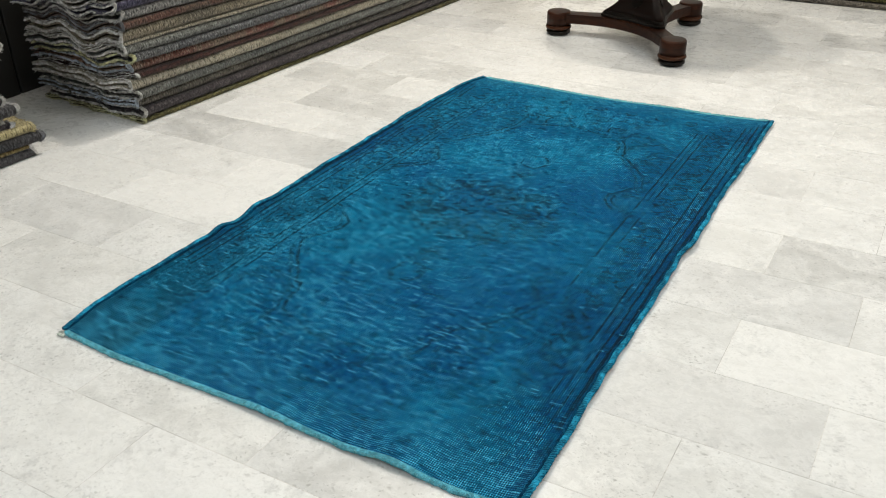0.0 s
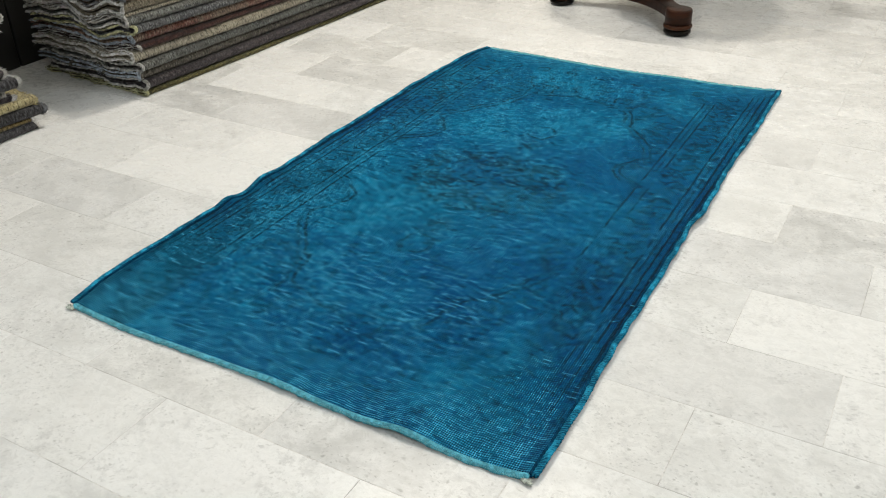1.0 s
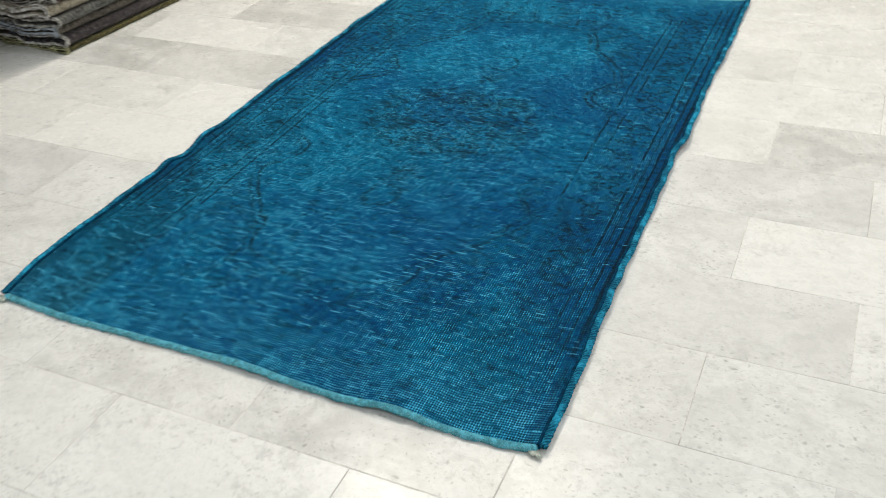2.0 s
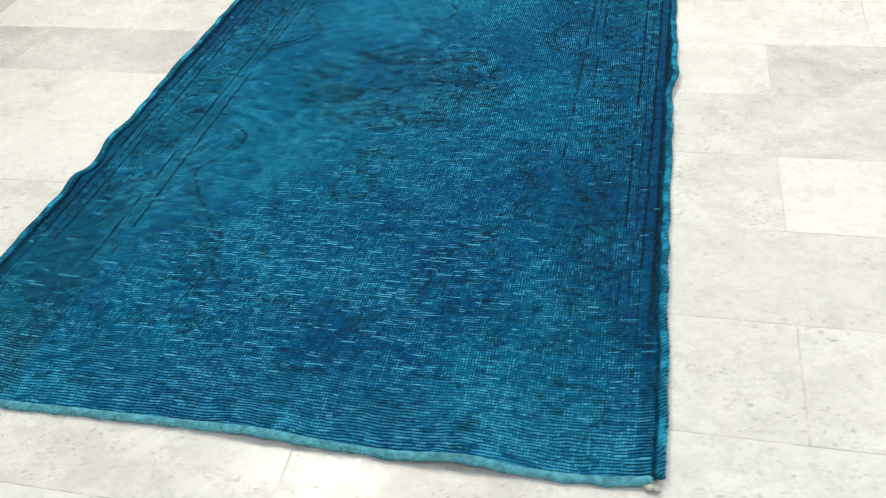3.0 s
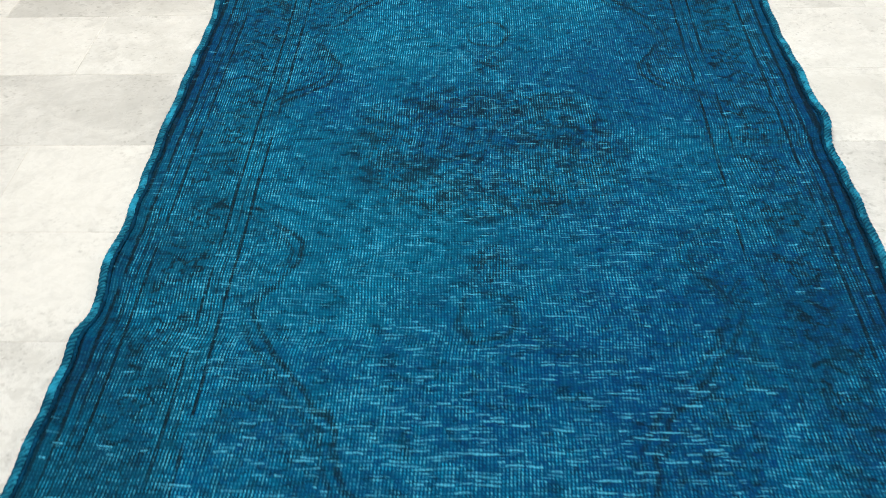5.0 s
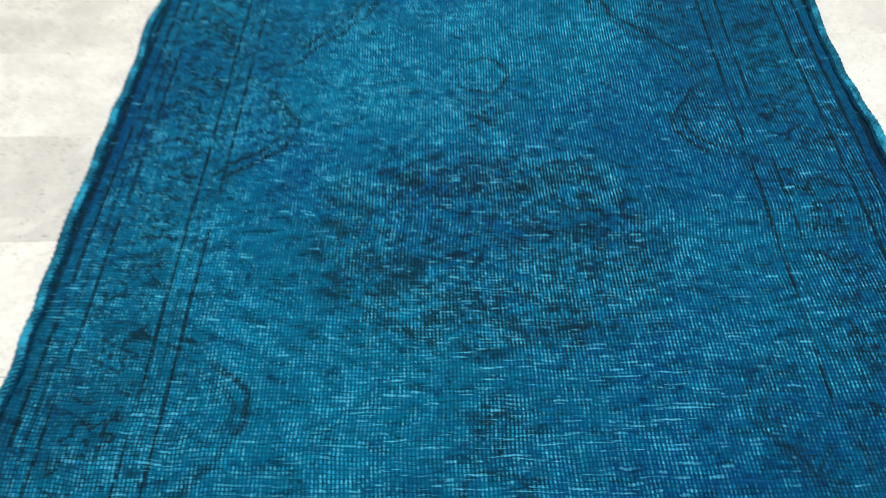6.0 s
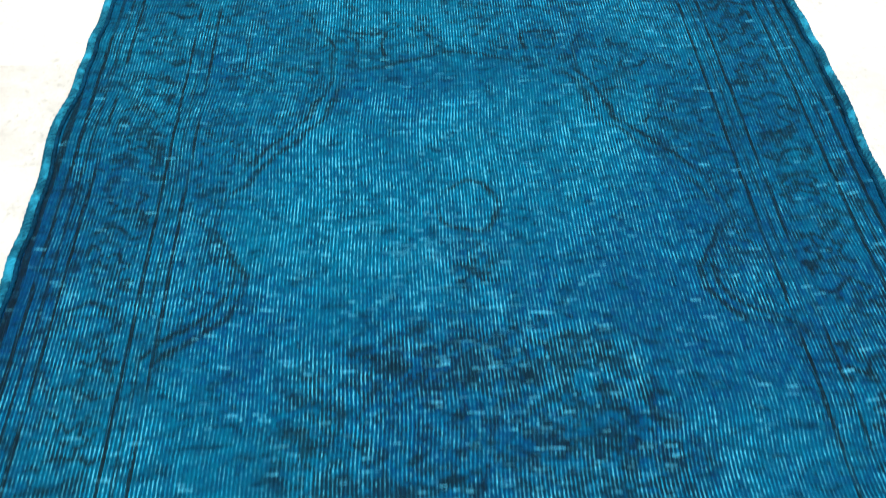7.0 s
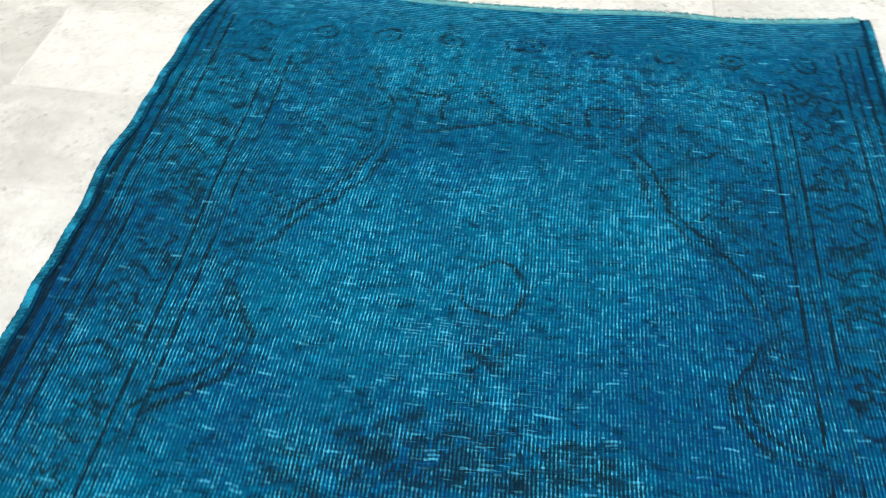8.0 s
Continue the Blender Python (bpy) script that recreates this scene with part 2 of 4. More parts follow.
    base = blend(tree, calc(tree, "MULTIPLY", ink, 0.95, clamp=True), base, INK)
    # bare warps: thin pale threads, beaded row by row, hidden where a bar of pile still stands
    gap = band(tree, sep[1], 0.38, 0.60, 0.12, 0.55)
    thread = mul(band(tree, rib, 0.56, 0.16), add(gap, mul(calc(tree, "SUBTRACT", 1.0, gap), band(tree, row, 0.95, 0.45))))
    pile = grain(tree, at, 30.0, 4.0, 0.70, (1.25, 2.7, 1.0), 0.3)
    patchy = grain(tree, at, 7.5, 4.0, 0.62)
    show = mul(band(tree, pile, 0.38, 0.56, 0.16, 1.0), band(tree, patchy, 0.36, 0.62, 0.48, 1.42))
    show = mul(show, add(0.08, add(mul(run, 0.42), add(mul(mul(knot, knot), 0.46), mul(mul(dashed, dashed), 0.66)))))
    show = mul(show, calc(tree, "MULTIPLY_ADD", tone, 0.80, 0.50))
    show = mul(show, band(tree, ink, 0.60, 0.93, 1.0, 0.14))
    show = mul(show, calc(tree, "MULTIPLY_ADD", side, -0.80, 1.0))
    show = mul(show, band(tree, worn, 0.06, 0.42, 0.30, 1.0))
    # sparkle of scattered threads, painted in as a paler colour
    glint = mul(calc(tree, "MAXIMUM", band(tree, run, 0.70, 0.98), band(tree, knot, 0.62, 0.98)), 0.75)
    colour = blend(tree, calc(tree, "MULTIPLY", thread, show, clamp=True), base, blend(tree, glint, THREAD, PALE))
    # bare dashes a row thick along the weft, and finer worn wisps between them
    slim = band(tree, row, 0.72, 0.26)
    mesh = mul(band(tree, rib, 1.0, 0.55, 0.50, 1.0), band(tree, grain(tree, at, 420.0, 2.0, 0.6), 0.36, 0.56, 0.55, 1.1))
    stray = mul(band(tree, dashed, 0.965, 0.995), band(tree, pile, 0.44, 0.60, 0.1, 0.75))
    wisp = mul(band(tree, grain(tree, at, 70.0, 3.0, 0.6, (0.45, 4.2, 1.0), 0.5), 0.575, 0.66), band(tree, worn, 0.55, 0.91, 0.05, 0.85))
    loss = calc(tree, "MAXIMUM", mul(bare, calc(tree, "MULTIPLY_ADD", slim, 0.78, 0.06)), mul(calc(tree, "MAXIMUM", stray, wisp), slim))
    loss = mul(loss, mul(mesh, band(tree, ink, 0.86, 0.97, 1.0, 0.15)))
    weft = mul(mul(band(tree, row, 0.62, 0.25), ends), mul(band(tree, pile, 0.36, 0.60, 0.10, 0.48), mul(calc(tree, "MULTIPLY_ADD", dashed, 0.8, 0.4), band(tree, rib, 1.0, 0.4, 0.55, 1.0))))
    colour = blend(tree, calc(tree, "MAXIMUM", loss, weft, clamp=True), colour, BARE)
    tree.links.new(colour, shader.inputs["Base Color"])
    shader.inputs["Roughness"].default_value = 0.8
    shader.inputs["Specular IOR Level"].default_value = 0.05
    relief(tree, add(mul(thread, 0.8), mul(row, -0.16)), 0.6, 0.0016, shader)
    return m


def stitched(name, light, dark):
    """Overcast edge: slanting wool stitches side by side, worn pale on their backs."""
    m, tree, shader = material(name)
    at = object_space(tree)
    sep = node(tree, "ShaderNodeSeparateXYZ", Vector=at).outputs
    phase = calc(tree, "ADD", calc(tree, "MULTIPLY", sep[1], 165.0), calc(tree, "ADD", calc(tree, "MULTIPLY", sep[0], -130.0), calc(tree, "MULTIPLY", grain(tree, at, 45.0, 3.0), 2.6)))
    back = calc(tree, "MULTIPLY", calc(tree, "ABSOLUTE", calc(tree, "SUBTRACT", calc(tree, "FRACT", phase), 0.5)), 2.0)
    wear = grain(tree, at, 38.0, 4.0, 0.65)
    c = blend(tree, band(tree, back, 0.80, 0.20), dark, light)
    c = blend(tree, calc(tree, "MULTIPLY", band(tree, wear, 0.46, 0.64), 0.70), c, tuple(min(0.8, v * 2.3) for v in light))
    c = blend(tree, calc(tree, "MULTIPLY", band(tree, wear, 0.46, 0.34), 0.60), c, dark)
    tree.links.new(c, shader.inputs["Base Color"])
    shader.inputs["Roughness"].default_value = 0.9
    shader.inputs["Specular IOR Level"].default_value = 0.1
    relief(tree, calc(tree, "SUBTRACT", wear, back), 0.9, 0.002, shader)
    return m


KNOTS_U, KNOTS_V, FINE = 250, 372, 2
DEEP, TEAL, INK = (0.0003, 0.046, 0.164, 1), (0.0006, 0.116, 0.228, 1), (0.0040, 0.011, 0.015, 1)
THREAD, PALE, BARE = (0.014, 0.352, 0.640, 1), (0.090, 0.540, 0.810, 1), (0.090, 0.520, 0.800, 1)
RUG = rug_material()
# dark blue of the inner cord stands in for the shadow line
SHADOW_CORD = fleece("shadow_cord_wool", (0.001, 0.052, 0.120))
SELVEDGE_LIGHT = stitched("worn_selvedge_wool", (0.014, 0.200, 0.330), (0.002, 0.066, 0.140))
KILIM_END = fleece("pale_kilim_end", (0.130, 0.500, 0.650), 1.6, 0.35)
KILIM_FAR = fleece("worn_kilim_end", (0.170, 0.540, 0.620), 1.6, 0.2)
PALE_FRINGE = fleece("pale_rug_fringe", (0.26, 0.64, 0.72), 1.6, 0.15)
KNOT_WHITE = fleece("undyed_cotton", (0.50, 0.55, 0.50))


# ---------------------------------------------------------------- mesh helpers
def mesh_object(name, bm, mat, smooth=False):
    me = bpy.data.meshes.new(name)
    bm.to_mesh(me)
    bm.free()
    if mat:
        me.materials.append(mat)
    if smooth:
        me.polygons.foreach_set("use_smooth", [True] * len(me.polygons))
    return new(name, me)


def part(name, bm, mat, parent, label="", smooth=False):
    ob = mesh_object(name, bm, mat, smooth)
    ob.parent = parent
    return tagged(ob, label) if label else ob


def surface(name, verts, faces, mat, parent=None, smooth=True):
    me = bpy.data.meshes.new(name)
    me.from_pydata([tuple(map(float, v)) for v in verts], [], faces)
    me.materials.append(mat)
    me.polygons.foreach_set("use_smooth", [smooth] * len(me.polygons))
    me.update()
    ob = new(name, me)
    ob.parent = parent
    return ob


def box(bm, x0, x1, y0, y1, z0, z1, bevel=0.0):
    made = bmesh.ops.create_cube(bm, size=1.0, matrix=Matrix.Translation(((x0 + x1) / 2, (y0 + y1) / 2, (z0 + z1) / 2)) @ Matrix.Diagonal((x1 - x0, y1 - y0, z1 - z0, 1)))
    if bevel:
        edges = list({e for v in made["verts"] for e in v.link_edges})
        bmesh.ops.bevel(bm, geom=edges, offset=bevel, segments=2, affect="EDGES", profile=0.5)
    return bm


def turned(profile, segments=40):
    """A lathe-turned body from (radius, height) pairs."""
    bm = bmesh.new()
    rings = [[bm.verts.new((r * math.cos(2 * math.pi * k / segments), r * math.sin(2 * math.pi * k / segments), z)) for k in range(segments)] for r, z in profile]
    for a, b in zip(rings, rings[1:]):
        for k in range(segments):
            bm.faces.new((a[k], a[(k + 1) % segments], b[(k + 1) % segments], b[k]))
    bm.faces.new(rings[0][::-1])
    bm.faces.new(rings[-1])
    return bm


def tube(points, radius, sides=8):
    """Vertices and faces of a round cord along points; radius may be a list."""
    pts = [Vector(p) for p in points]
    verts, faces = [], []
    for i, p in enumerate(pts):
        ahead = (pts[min(i + 1, len(pts) - 1)] - pts[max(i - 1, 0)]).normalized()
        side = ahead.cross(Vector((0, 0, 1))).normalized()
        up = side.cross(ahead)
        r = radius[i] if isinstance(radius, (list, tuple)) else radius
        for k in range(sides):
            a = 2 * math.pi * k / sides
            verts.append(p + (side * math.cos(a) + up * math.sin(a)) * r)
    for i in range(len(pts) - 1):
        for k in range(sides):
            a, b = i * sides + k, i * sides + (k + 1) % sides
            faces.append((a, b, b + sides, a + sides))
    faces.append(tuple(range(sides))[::-1])
    faces.append(tuple(range((len(pts) - 1) * sides, len(pts) * sides)))
    return verts, faces


# ---------------------------------------------------------------- the shop: floor, walls, ceiling
X0, X1, Y0, Y1, TOP = -1.385, 4.35, -3.536, 3.864, 3.0
TILE_W, TILE_D, JOINT = 0.4, 0.2, 0.0010

floor = mesh_object("floor", box(bmesh.new(), X0 - 0.2, X1 + 0.2, Y0 - 0.2, Y1 + 0.2, -0.12, -0.0005), GROUT)
tagged(floor, "shop floor of polished white marble tiles with thin grey joints", "floor", kind="structure")

walls = (("wall_north", (X0 - 0.2, X1 + 0.2, Y1, Y1 + 0.2), PLASTER), ("wall_south", (X0 - 0.2, X1 + 0.2, Y0 - 0.2, Y0), PLASTER),
         ("wall_east", (X1, X1 + 0.2, Y0, Y1), PLASTER), ("wall_west", (X0 - 0.2, X0, Y0, Y1), PLASTER))
for wname, (wa, wb, wc, wd), wmat in walls:
    tagged(mesh_object(wname, box(bmesh.new(), wa, wb, wc, wd, -0.0005, TOP), wmat), "plain painted plaster wall of the rug shop", "wall", kind="structure")
tagged(mesh_object("ceiling", box(bmesh.new(), X0 - 0.2, X1 + 0.2, Y0 - 0.2, Y1 + 0.2, TOP, TOP + 0.15), CEILING), "plain white painted ceiling over the shop", "ceiling", kind="structure")

# dark boarding that stands against the wall behind the rug stacks
boarding = new("wall_panel")
tagged(boarding, "dark brown wooden boarding behind the rug stacks", "panel", kind="structure")
boarding.location = (X0 + 0.022, 0, 0)
for k in range(13):
    part("board", box(bmesh.new(), -0.02, 0.02, Y0 + 0.05 + k * 0.55, Y0 + 0.05 + k * 0.55 + 0.544, 0.0, 1.5, 0.004), DARK_PANEL, boarding)


# ---------------------------------------------------------------- the blue rug
MID_X, MID_Y = 0.467, 0.836
LEFT_Y = (-0.022, 0.08, 0.2, 0.3, 0.40, 0.444, 0.482, 0.53, 0.576, 0.61, 0.73, 0.9, 1.08, 1.2, 1.32, 1.4, 1.53, 1.685, 1.754)
LEFT_X = (-0.029, -0.044, -0.049, -0.045, -0.044, -0.043, -0.036, -0.039, -0.043, -0.041, -0.045, -0.047, -0.049, -0.045, -0.052, -0.043, -0.041, -0.026, -0.002)
RIGHT_Y = (-0.022, 0.1, 0.25, 0.4, 0.56, 0.75, 0.845, 0.895, 0.95, 1.03, 1.12, 1.19, 1.35, 1.5, 1.63, 1.7, 1.765)
RIGHT_X = (0.991, 0.991, 0.986, 0.983, 0.982, 0.980, 0.978, 0.985, 0.982, 0.979, 0.974, 0.973, 0.977, 0.978, 0.975, 0.977, 0.974)
NEAR_X = (0.0, 0.15, 0.3, 0.5, 0.64, 0.72, 0.79, 0.86, 0.93, 1.0)
NEAR_Y = (-0.022, -0.031, -0.028, -0.027, -0.032, -0.032, -0.029, -0.032, -0.031, -0.022)
FAR_X = (0.0, 0.2, 0.33, 0.52, 0.7, 0.8, 1.0)
FAR_Y = (1.752, 1.744, 1.734, 1.736, 1.748, 1.743, 1.766)


def smooth_between(x, xs, ys):
    """Cubic passage through the knots xs, ys."""
    xs, ys = np.array(xs, float), np.array(ys, float)
    slope = np.gradient(ys, xs)
    i = np.clip(np.searchsorted(xs, x) - 1, 0, len(xs) - 2)
    h = xs[i + 1] - xs[i]
    t = np.clip((x - xs[i]) / h, 0, 1)
    return ((1 + 2 * t) * (1 - t) ** 2 * ys[i] + t * (1 - t) ** 2 * h * slope[i] + t * t * (3 - 2 * t) * ys[i + 1] + t * t * (t - 1) * h * slope[i + 1])


def ripple(t, seed, scale):
    return np.array([noise.noise(Vector((float(v) * scale, seed, 0.3))) for v in np.ravel(t)]).reshape(np.shape(t))


def rug_place(u, v):
    """World x, y, z of the rug's face at u across (0..1) and v along (0..1)."""
    y_mid = -0.022 + v * 1.776
    near = smooth_between(u, NEAR_X, NEAR_Y) + 0.0085
    far = smooth_between(u, FAR_X, FAR_Y) + 0.002
    y = near + (far - near) * v
    scallop = 0.0012 * np.sin(y_mid * 61 + 1.5 * np.sin(y_mid * 17)) * np.clip(v * 12, 0, 1)
    left = smooth_between(y_mid, LEFT_Y, LEFT_X) + 0.0100 + scallop * np.clip(1 - u * 22, 0, 1)
    right = smooth_between(y_mid, RIGHT_Y, RIGHT_X) - 0.0080 - 0.0035 * np.clip((1.05 - y_mid) * 5, 0, 1) - scallop * np.clip(1 - (1 - u) * 22, 0, 1)
    x = left + (right - left) * u
    # where the cloth does not lie flat: the lifted hem and the curled sides
    z = 0.0065 + 0.007 * np.exp(-((u - 0.775) / 0.050) ** 2 - (v / 0.045) ** 2)
    z = z + 0.004 * np.exp(-((u - 0.52) / 0.06) ** 2 - (v / 0.03) ** 2)
    curl_l, curl_r = np.exp(-(u / 0.020) ** 2), np.exp(-((1 - u) / 0.020) ** 2)
    z = z + curl_l * (0.009 * np.exp(-((y_mid - 0.458) / 0.032) ** 2) + 0.006 * np.exp(-((y_mid - 0.59) / 0.04) ** 2) + 0.0015 + 0.0015 * np.sin(y_mid * 23))
    z = z + curl_r * (0.008 * np.exp(-((y_mid - 0.88) / 0.05) ** 2) + 0.0015 + 0.0015 * np.sin(y_mid * 19 + 1))
    z = z + 0.0012 * np.sin(x * 9 + y * 5) * np.sin(y * 7 - x * 3)
    return x, y, z


def strokes(px, py, line, width):
    """How much of a drawn polyline of that width lies at each place (0..1)."""
    best = np.full(px.shape, 9.0)
    for (ax, ay), (bx, by) in zip(line, line[1:]):
        dx, dy = bx - ax, by - ay
        t = np.clip(((px - ax) * dx + (py - ay) * dy) / (dx * dx + dy * dy + 1e-12), 0, 1)
        best = np.minimum(best, np.hypot(px - ax - t * dx, py - ay - t * dy))
    return np.clip((width - best) / (width * 0.6), 0, 1)


def lattice(shape, cells_u, cells_v, rng):
    """Smooth random field from 0 to 1 on the knots."""
    grid = rng.random((cells_u + 2, cells_v + 2))
    a, b = np.linspace(0, cells_u, shape[0]), np.linspace(0, cells_v, shape[1])
    i, j = a.astype(int), b.astype(int)
    fa, fb = (a - i)[:, None], (b - j)[None, :]
    fa, fb = fa * fa * (3 - 2 * fa), fb * fb * (3 - 2 * fb)
    g = lambda p, q: grid[np.ix_(i + p, j + q)]
    return (g(0, 0) * (1 - fa) + g(1, 0) * fa) * (1 - fb) + (g(0, 1) * (1 - fa) + g(1, 1) * fa) * fb


def rug_dye():
    """Dye tone, faded ink drawing and bare knots: ink on half knots, the rest knot by knot."""
    rng = np.random.default_rng(11)
    shape = (KNOTS_U * FINE, KNOTS_V * FINE)
    u, v = np.meshgrid((np.arange(shape[0]) + 0.5) / shape[0], (np.arange(shape[1]) + 0.5) / shape[1], indexing="ij")
    x, y, _ = rug_place(u, v)
    dx, dy = np.abs(x - MID_X), np.abs(y - MID_Y)
    soft = lambda a, b: lattice(shape, a, b, rng)
    knotwise = lambda: np.repeat(np.repeat(rng.random((KNOTS_U, KNOTS_V)), FINE, 0), FINE, 1)
    wob_x, wob_y = (soft(40, 70) - 0.5) * 0.012, (soft(40, 70) - 0.5) * 0.012
    wx, wy = dx + wob_x, dy + wob_y
    far_half = y > MID_Y

    # ---- drawing, the same in the four quarters
    ink = np.zeros(shape)
    field = ((0.0, 0.632), (0.04, 0.622), (0.085, 0.607), (0.125, 0.596), (0.152, 0.582), (0.168, 0.525), (0.184, 0.482), (0.215, 0.445),
             (0.245, 0.408), (0.272, 0.372), (0.289, 0.345), (0.294, 0.308), (0.272, 0.268), (0.251, 0.236), (0.252, 0.205), (0.266, 0.180), (0.300, 0.156), (0.333, 0.128))
    worn_line = np.clip(np.where(x < MID_X, 0.32, 0.15) + 1.25 * soft(26, 44), 0, 1) * np.clip(0.45 + 1.0 * knotwise(), 0, 1)
    ink = np.maximum(ink, strokes(wx, wy, field, 0.0062) * np.clip(worn_line, 0, 0.82) * np.where(far_half | (x < MID_X), 1.0, 0.7))
    outer = tuple((a + 0.014, b + 0.010) for a, b in field[4:])
    ink = np.maximum(ink, 0.88 * strokes(wx, wy, outer, 0.0052) * np.clip(soft(18, 30) * 1.9 - 0.05, 0, 1) * np.clip(0.55 + 0.8 * knotwise(), 0, 1) * np.where(far_half, 1.0, 0.8))
    arm = ((0.205, 0.718), (0.190, 0.675), (0.166, 0.640), (0.165, 0.600), (0.172, 0.570))
    ink = np.maximum(ink, 0.9 * strokes(wx, wy, arm, 0.0046) * worn_line)
    ink = np.maximum(ink, 0.7 * strokes(wx, wy, ((0.0, 0.718), (0.205, 0.718), (0.285, 0.704), (0.292, 0.640), (0.288, 0.60)), 0.0036) * np.clip(soft(22, 12) * 1.6 - 0.35, 0, 1))
    ink = np.maximum(ink, 0.9 * strokes(wx, wy, ((0.134, 0.674), (0.098, 0.674), (0.099, 0.630)), 0.0056) * np.clip(0.6 + 0.7 * knotwise(), 0, 1))
    ink = np.maximum(ink, 0.75 * strokes(wx, wy, ((0.138, 0.672), (0.138, 0.636), (0.114, 0.634)), 0.0046) * np.clip(0.5 + 0.7 * knotwise(), 0, 1))
    # guard lines of the border, thin and long, worn through here and there
    for at, wide, strength, end in ((0.3350, 0.0016, 0.94, 0.755), (0.3490, 0.0015, 0.66, 0.75), (0.3630, 0.0016, 0.94, 0.76),
                                    (0.4490, 0.0016, 0.94, 0.86), (0.4640, 0.0016, 0.80, 0.87), (0.4785, 0.0018, 0.94, 0.885), (0.4965, 0.0036, 0.90, 0.905)):
        worn_right = np.where((x > MID_X) & (at < 0.4), np.interp(y, (0.2, 0.55, 1.0, 1.2), (0.55, 0.30, 0.25, 0.0)), 0.0)
        gaps = np.clip(soft(3, 40) * 2.8 - 0.08 + (0.2 if at > 0.44 else 0.0) - 3.0 * worn_right, 0, 1) * np.clip(0.80 + 0.4 * knotwise(), 0, 1) * np.clip((end - dy) * 40, 0, 1)
        ink = np.maximum(ink, strength * np.clip((wide + 0.0014 - np.abs(dx + wob_x * 0.15 - at)) / 0.0014, 0, 1) * gaps)
    for at, strength in ((0.755, 0.3), (0.868, 0.25), (0.884, 0.3)):
        ink = np.maximum(ink, strength * np.clip((0.004 - np.abs(dy + wob_y * 0.4 - at)) / 0.003, 0, 1) * np.clip(soft(30, 3) * 1.8 - 0.5, 0, 1))
    # rosettes and leaves of the border, drawn in thin line
    bloom = np.zeros(shape)
    for k in range(12):
        ry = 0.045 + 0.105 * k
        if ry < 0.78:
            r = np.hypot(wx - 0.403, (wy - ry))
            turn = np.arctan2(wy - ry, wx - 0.403)
            bloom = np.maximum(bloom, np.clip((0.0044 - np.abs(r - 0.0175 - 0.004 * np.cos(turn * 6))) / 0.0026, 0, 1) * 0.95 + np.clip((0.0065 - r) / 0.003, 0, 1) * 0.9)
            for line in (((0.372, ry + 0.052), (0.388, ry + 0.043), (0.400, ry + 0.055), (0.412, ry + 0.062), (0.432, ry + 0.050)), ((0.376, ry + 0.070), (0.386, ry + 0.078), (0.378, ry + 0.086)),
                         ((0.420, ry + 0.026), (0.432, ry + 0.034), (0.436, ry + 0.020)), ((0.372, ry - 0.020), (0.380, ry - 0.028), (0.386, ry - 0.018))):
                bloom = np.maximum(bloom, 0.95 * strokes(wx, wy, line, 0.0046))
    for rx in (0.008, 0.109, 0.205, 0.295, 0.400):
        r = np.hypot(wx - rx, (wy - 0.806) * 1.1)
        bloom = np.maximum(bloom, np.clip((0.0050 - np.abs(r - 0.0165)) / 0.003, 0, 1) * 0.9 + np.clip((0.006 - r) / 0.003, 0, 1) * 0.8)
    ink = np.maximum(ink, np.clip(bloom * np.clip(soft(30, 60) * 1.7 + 0.20, 0, 1) * np.clip(0.45 + 1.1 * knotwise(), 0, 1), 0, 0.84))
    # scrolls in the four corners, between field and border
    corner = (wy > 0.17) & (wx < 0.325) & (wy < 0.70) & (wx > np.interp(wy, [p[1] for p in field[::-1]], [p[0] for p in field[::-1]]) + 0.012)
    curls = np.abs(np.sin(wx * 95 + 2.2 * np.sin(wy * 70))) * np.abs(np.sin(wy * 88 + 2.0 * np.sin(wx * 64)))
    ink = np.maximum(ink, corner * np.clip((0.13 - np.abs(curls - 0.5)) / 0.08, 0, 1) * np.clip(soft(30, 56) * 2.4 - 0.45, 0, 0.88) * np.clip(0.35 + 1.2 * knotwise(), 0, 1) * np.where(far_half, 1.0, 0.75))
    # the small round drawing and the bud between medallion and arch
    r = np.hypot(wx, (wy - 0.333) * 0.92)
    ink = np.maximum(ink, np.clip((0.0046 - np.abs(r - 0.037)) / 0.003, 0, 1) * np.where(far_half, 0.85, 0.62) * np.clip(soft(24, 48) * 1.8 + 0.05, 0, 1) * np.clip(0.6 + 0.7 * knotwise(), 0, 1))
    bud = np.exp(-(dx / 0.030) ** 2 - ((dy - 0.245) / 0.038) ** 2)
    ink = np.maximum(ink, np.clip(bud * 1.1 * (soft(90, 160) * 1.2 + 0.8 * knotwise() - 0.50), 0, 0.80))
    # the medallion: a scalloped outline round clumps of dark sprays, with an open heart
    patch = lambda cx, cy, rx, ry: np.exp(-((x - MID_X - cx) / rx) ** 2 - ((y - MID_Y - cy) / ry) ** 2)
    angle, radius = np.arctan2((y - MID_Y) * 1.27, x - MID_X), np.hypot(dx, dy * 1.27)
    edge = 0.196 + 0.013 * np.cos(angle * 12) + (soft(24, 44) - 0.5) * 0.012
    clumps, leafy, loose = soft(76, 150), soft(120, 260), knotwise()
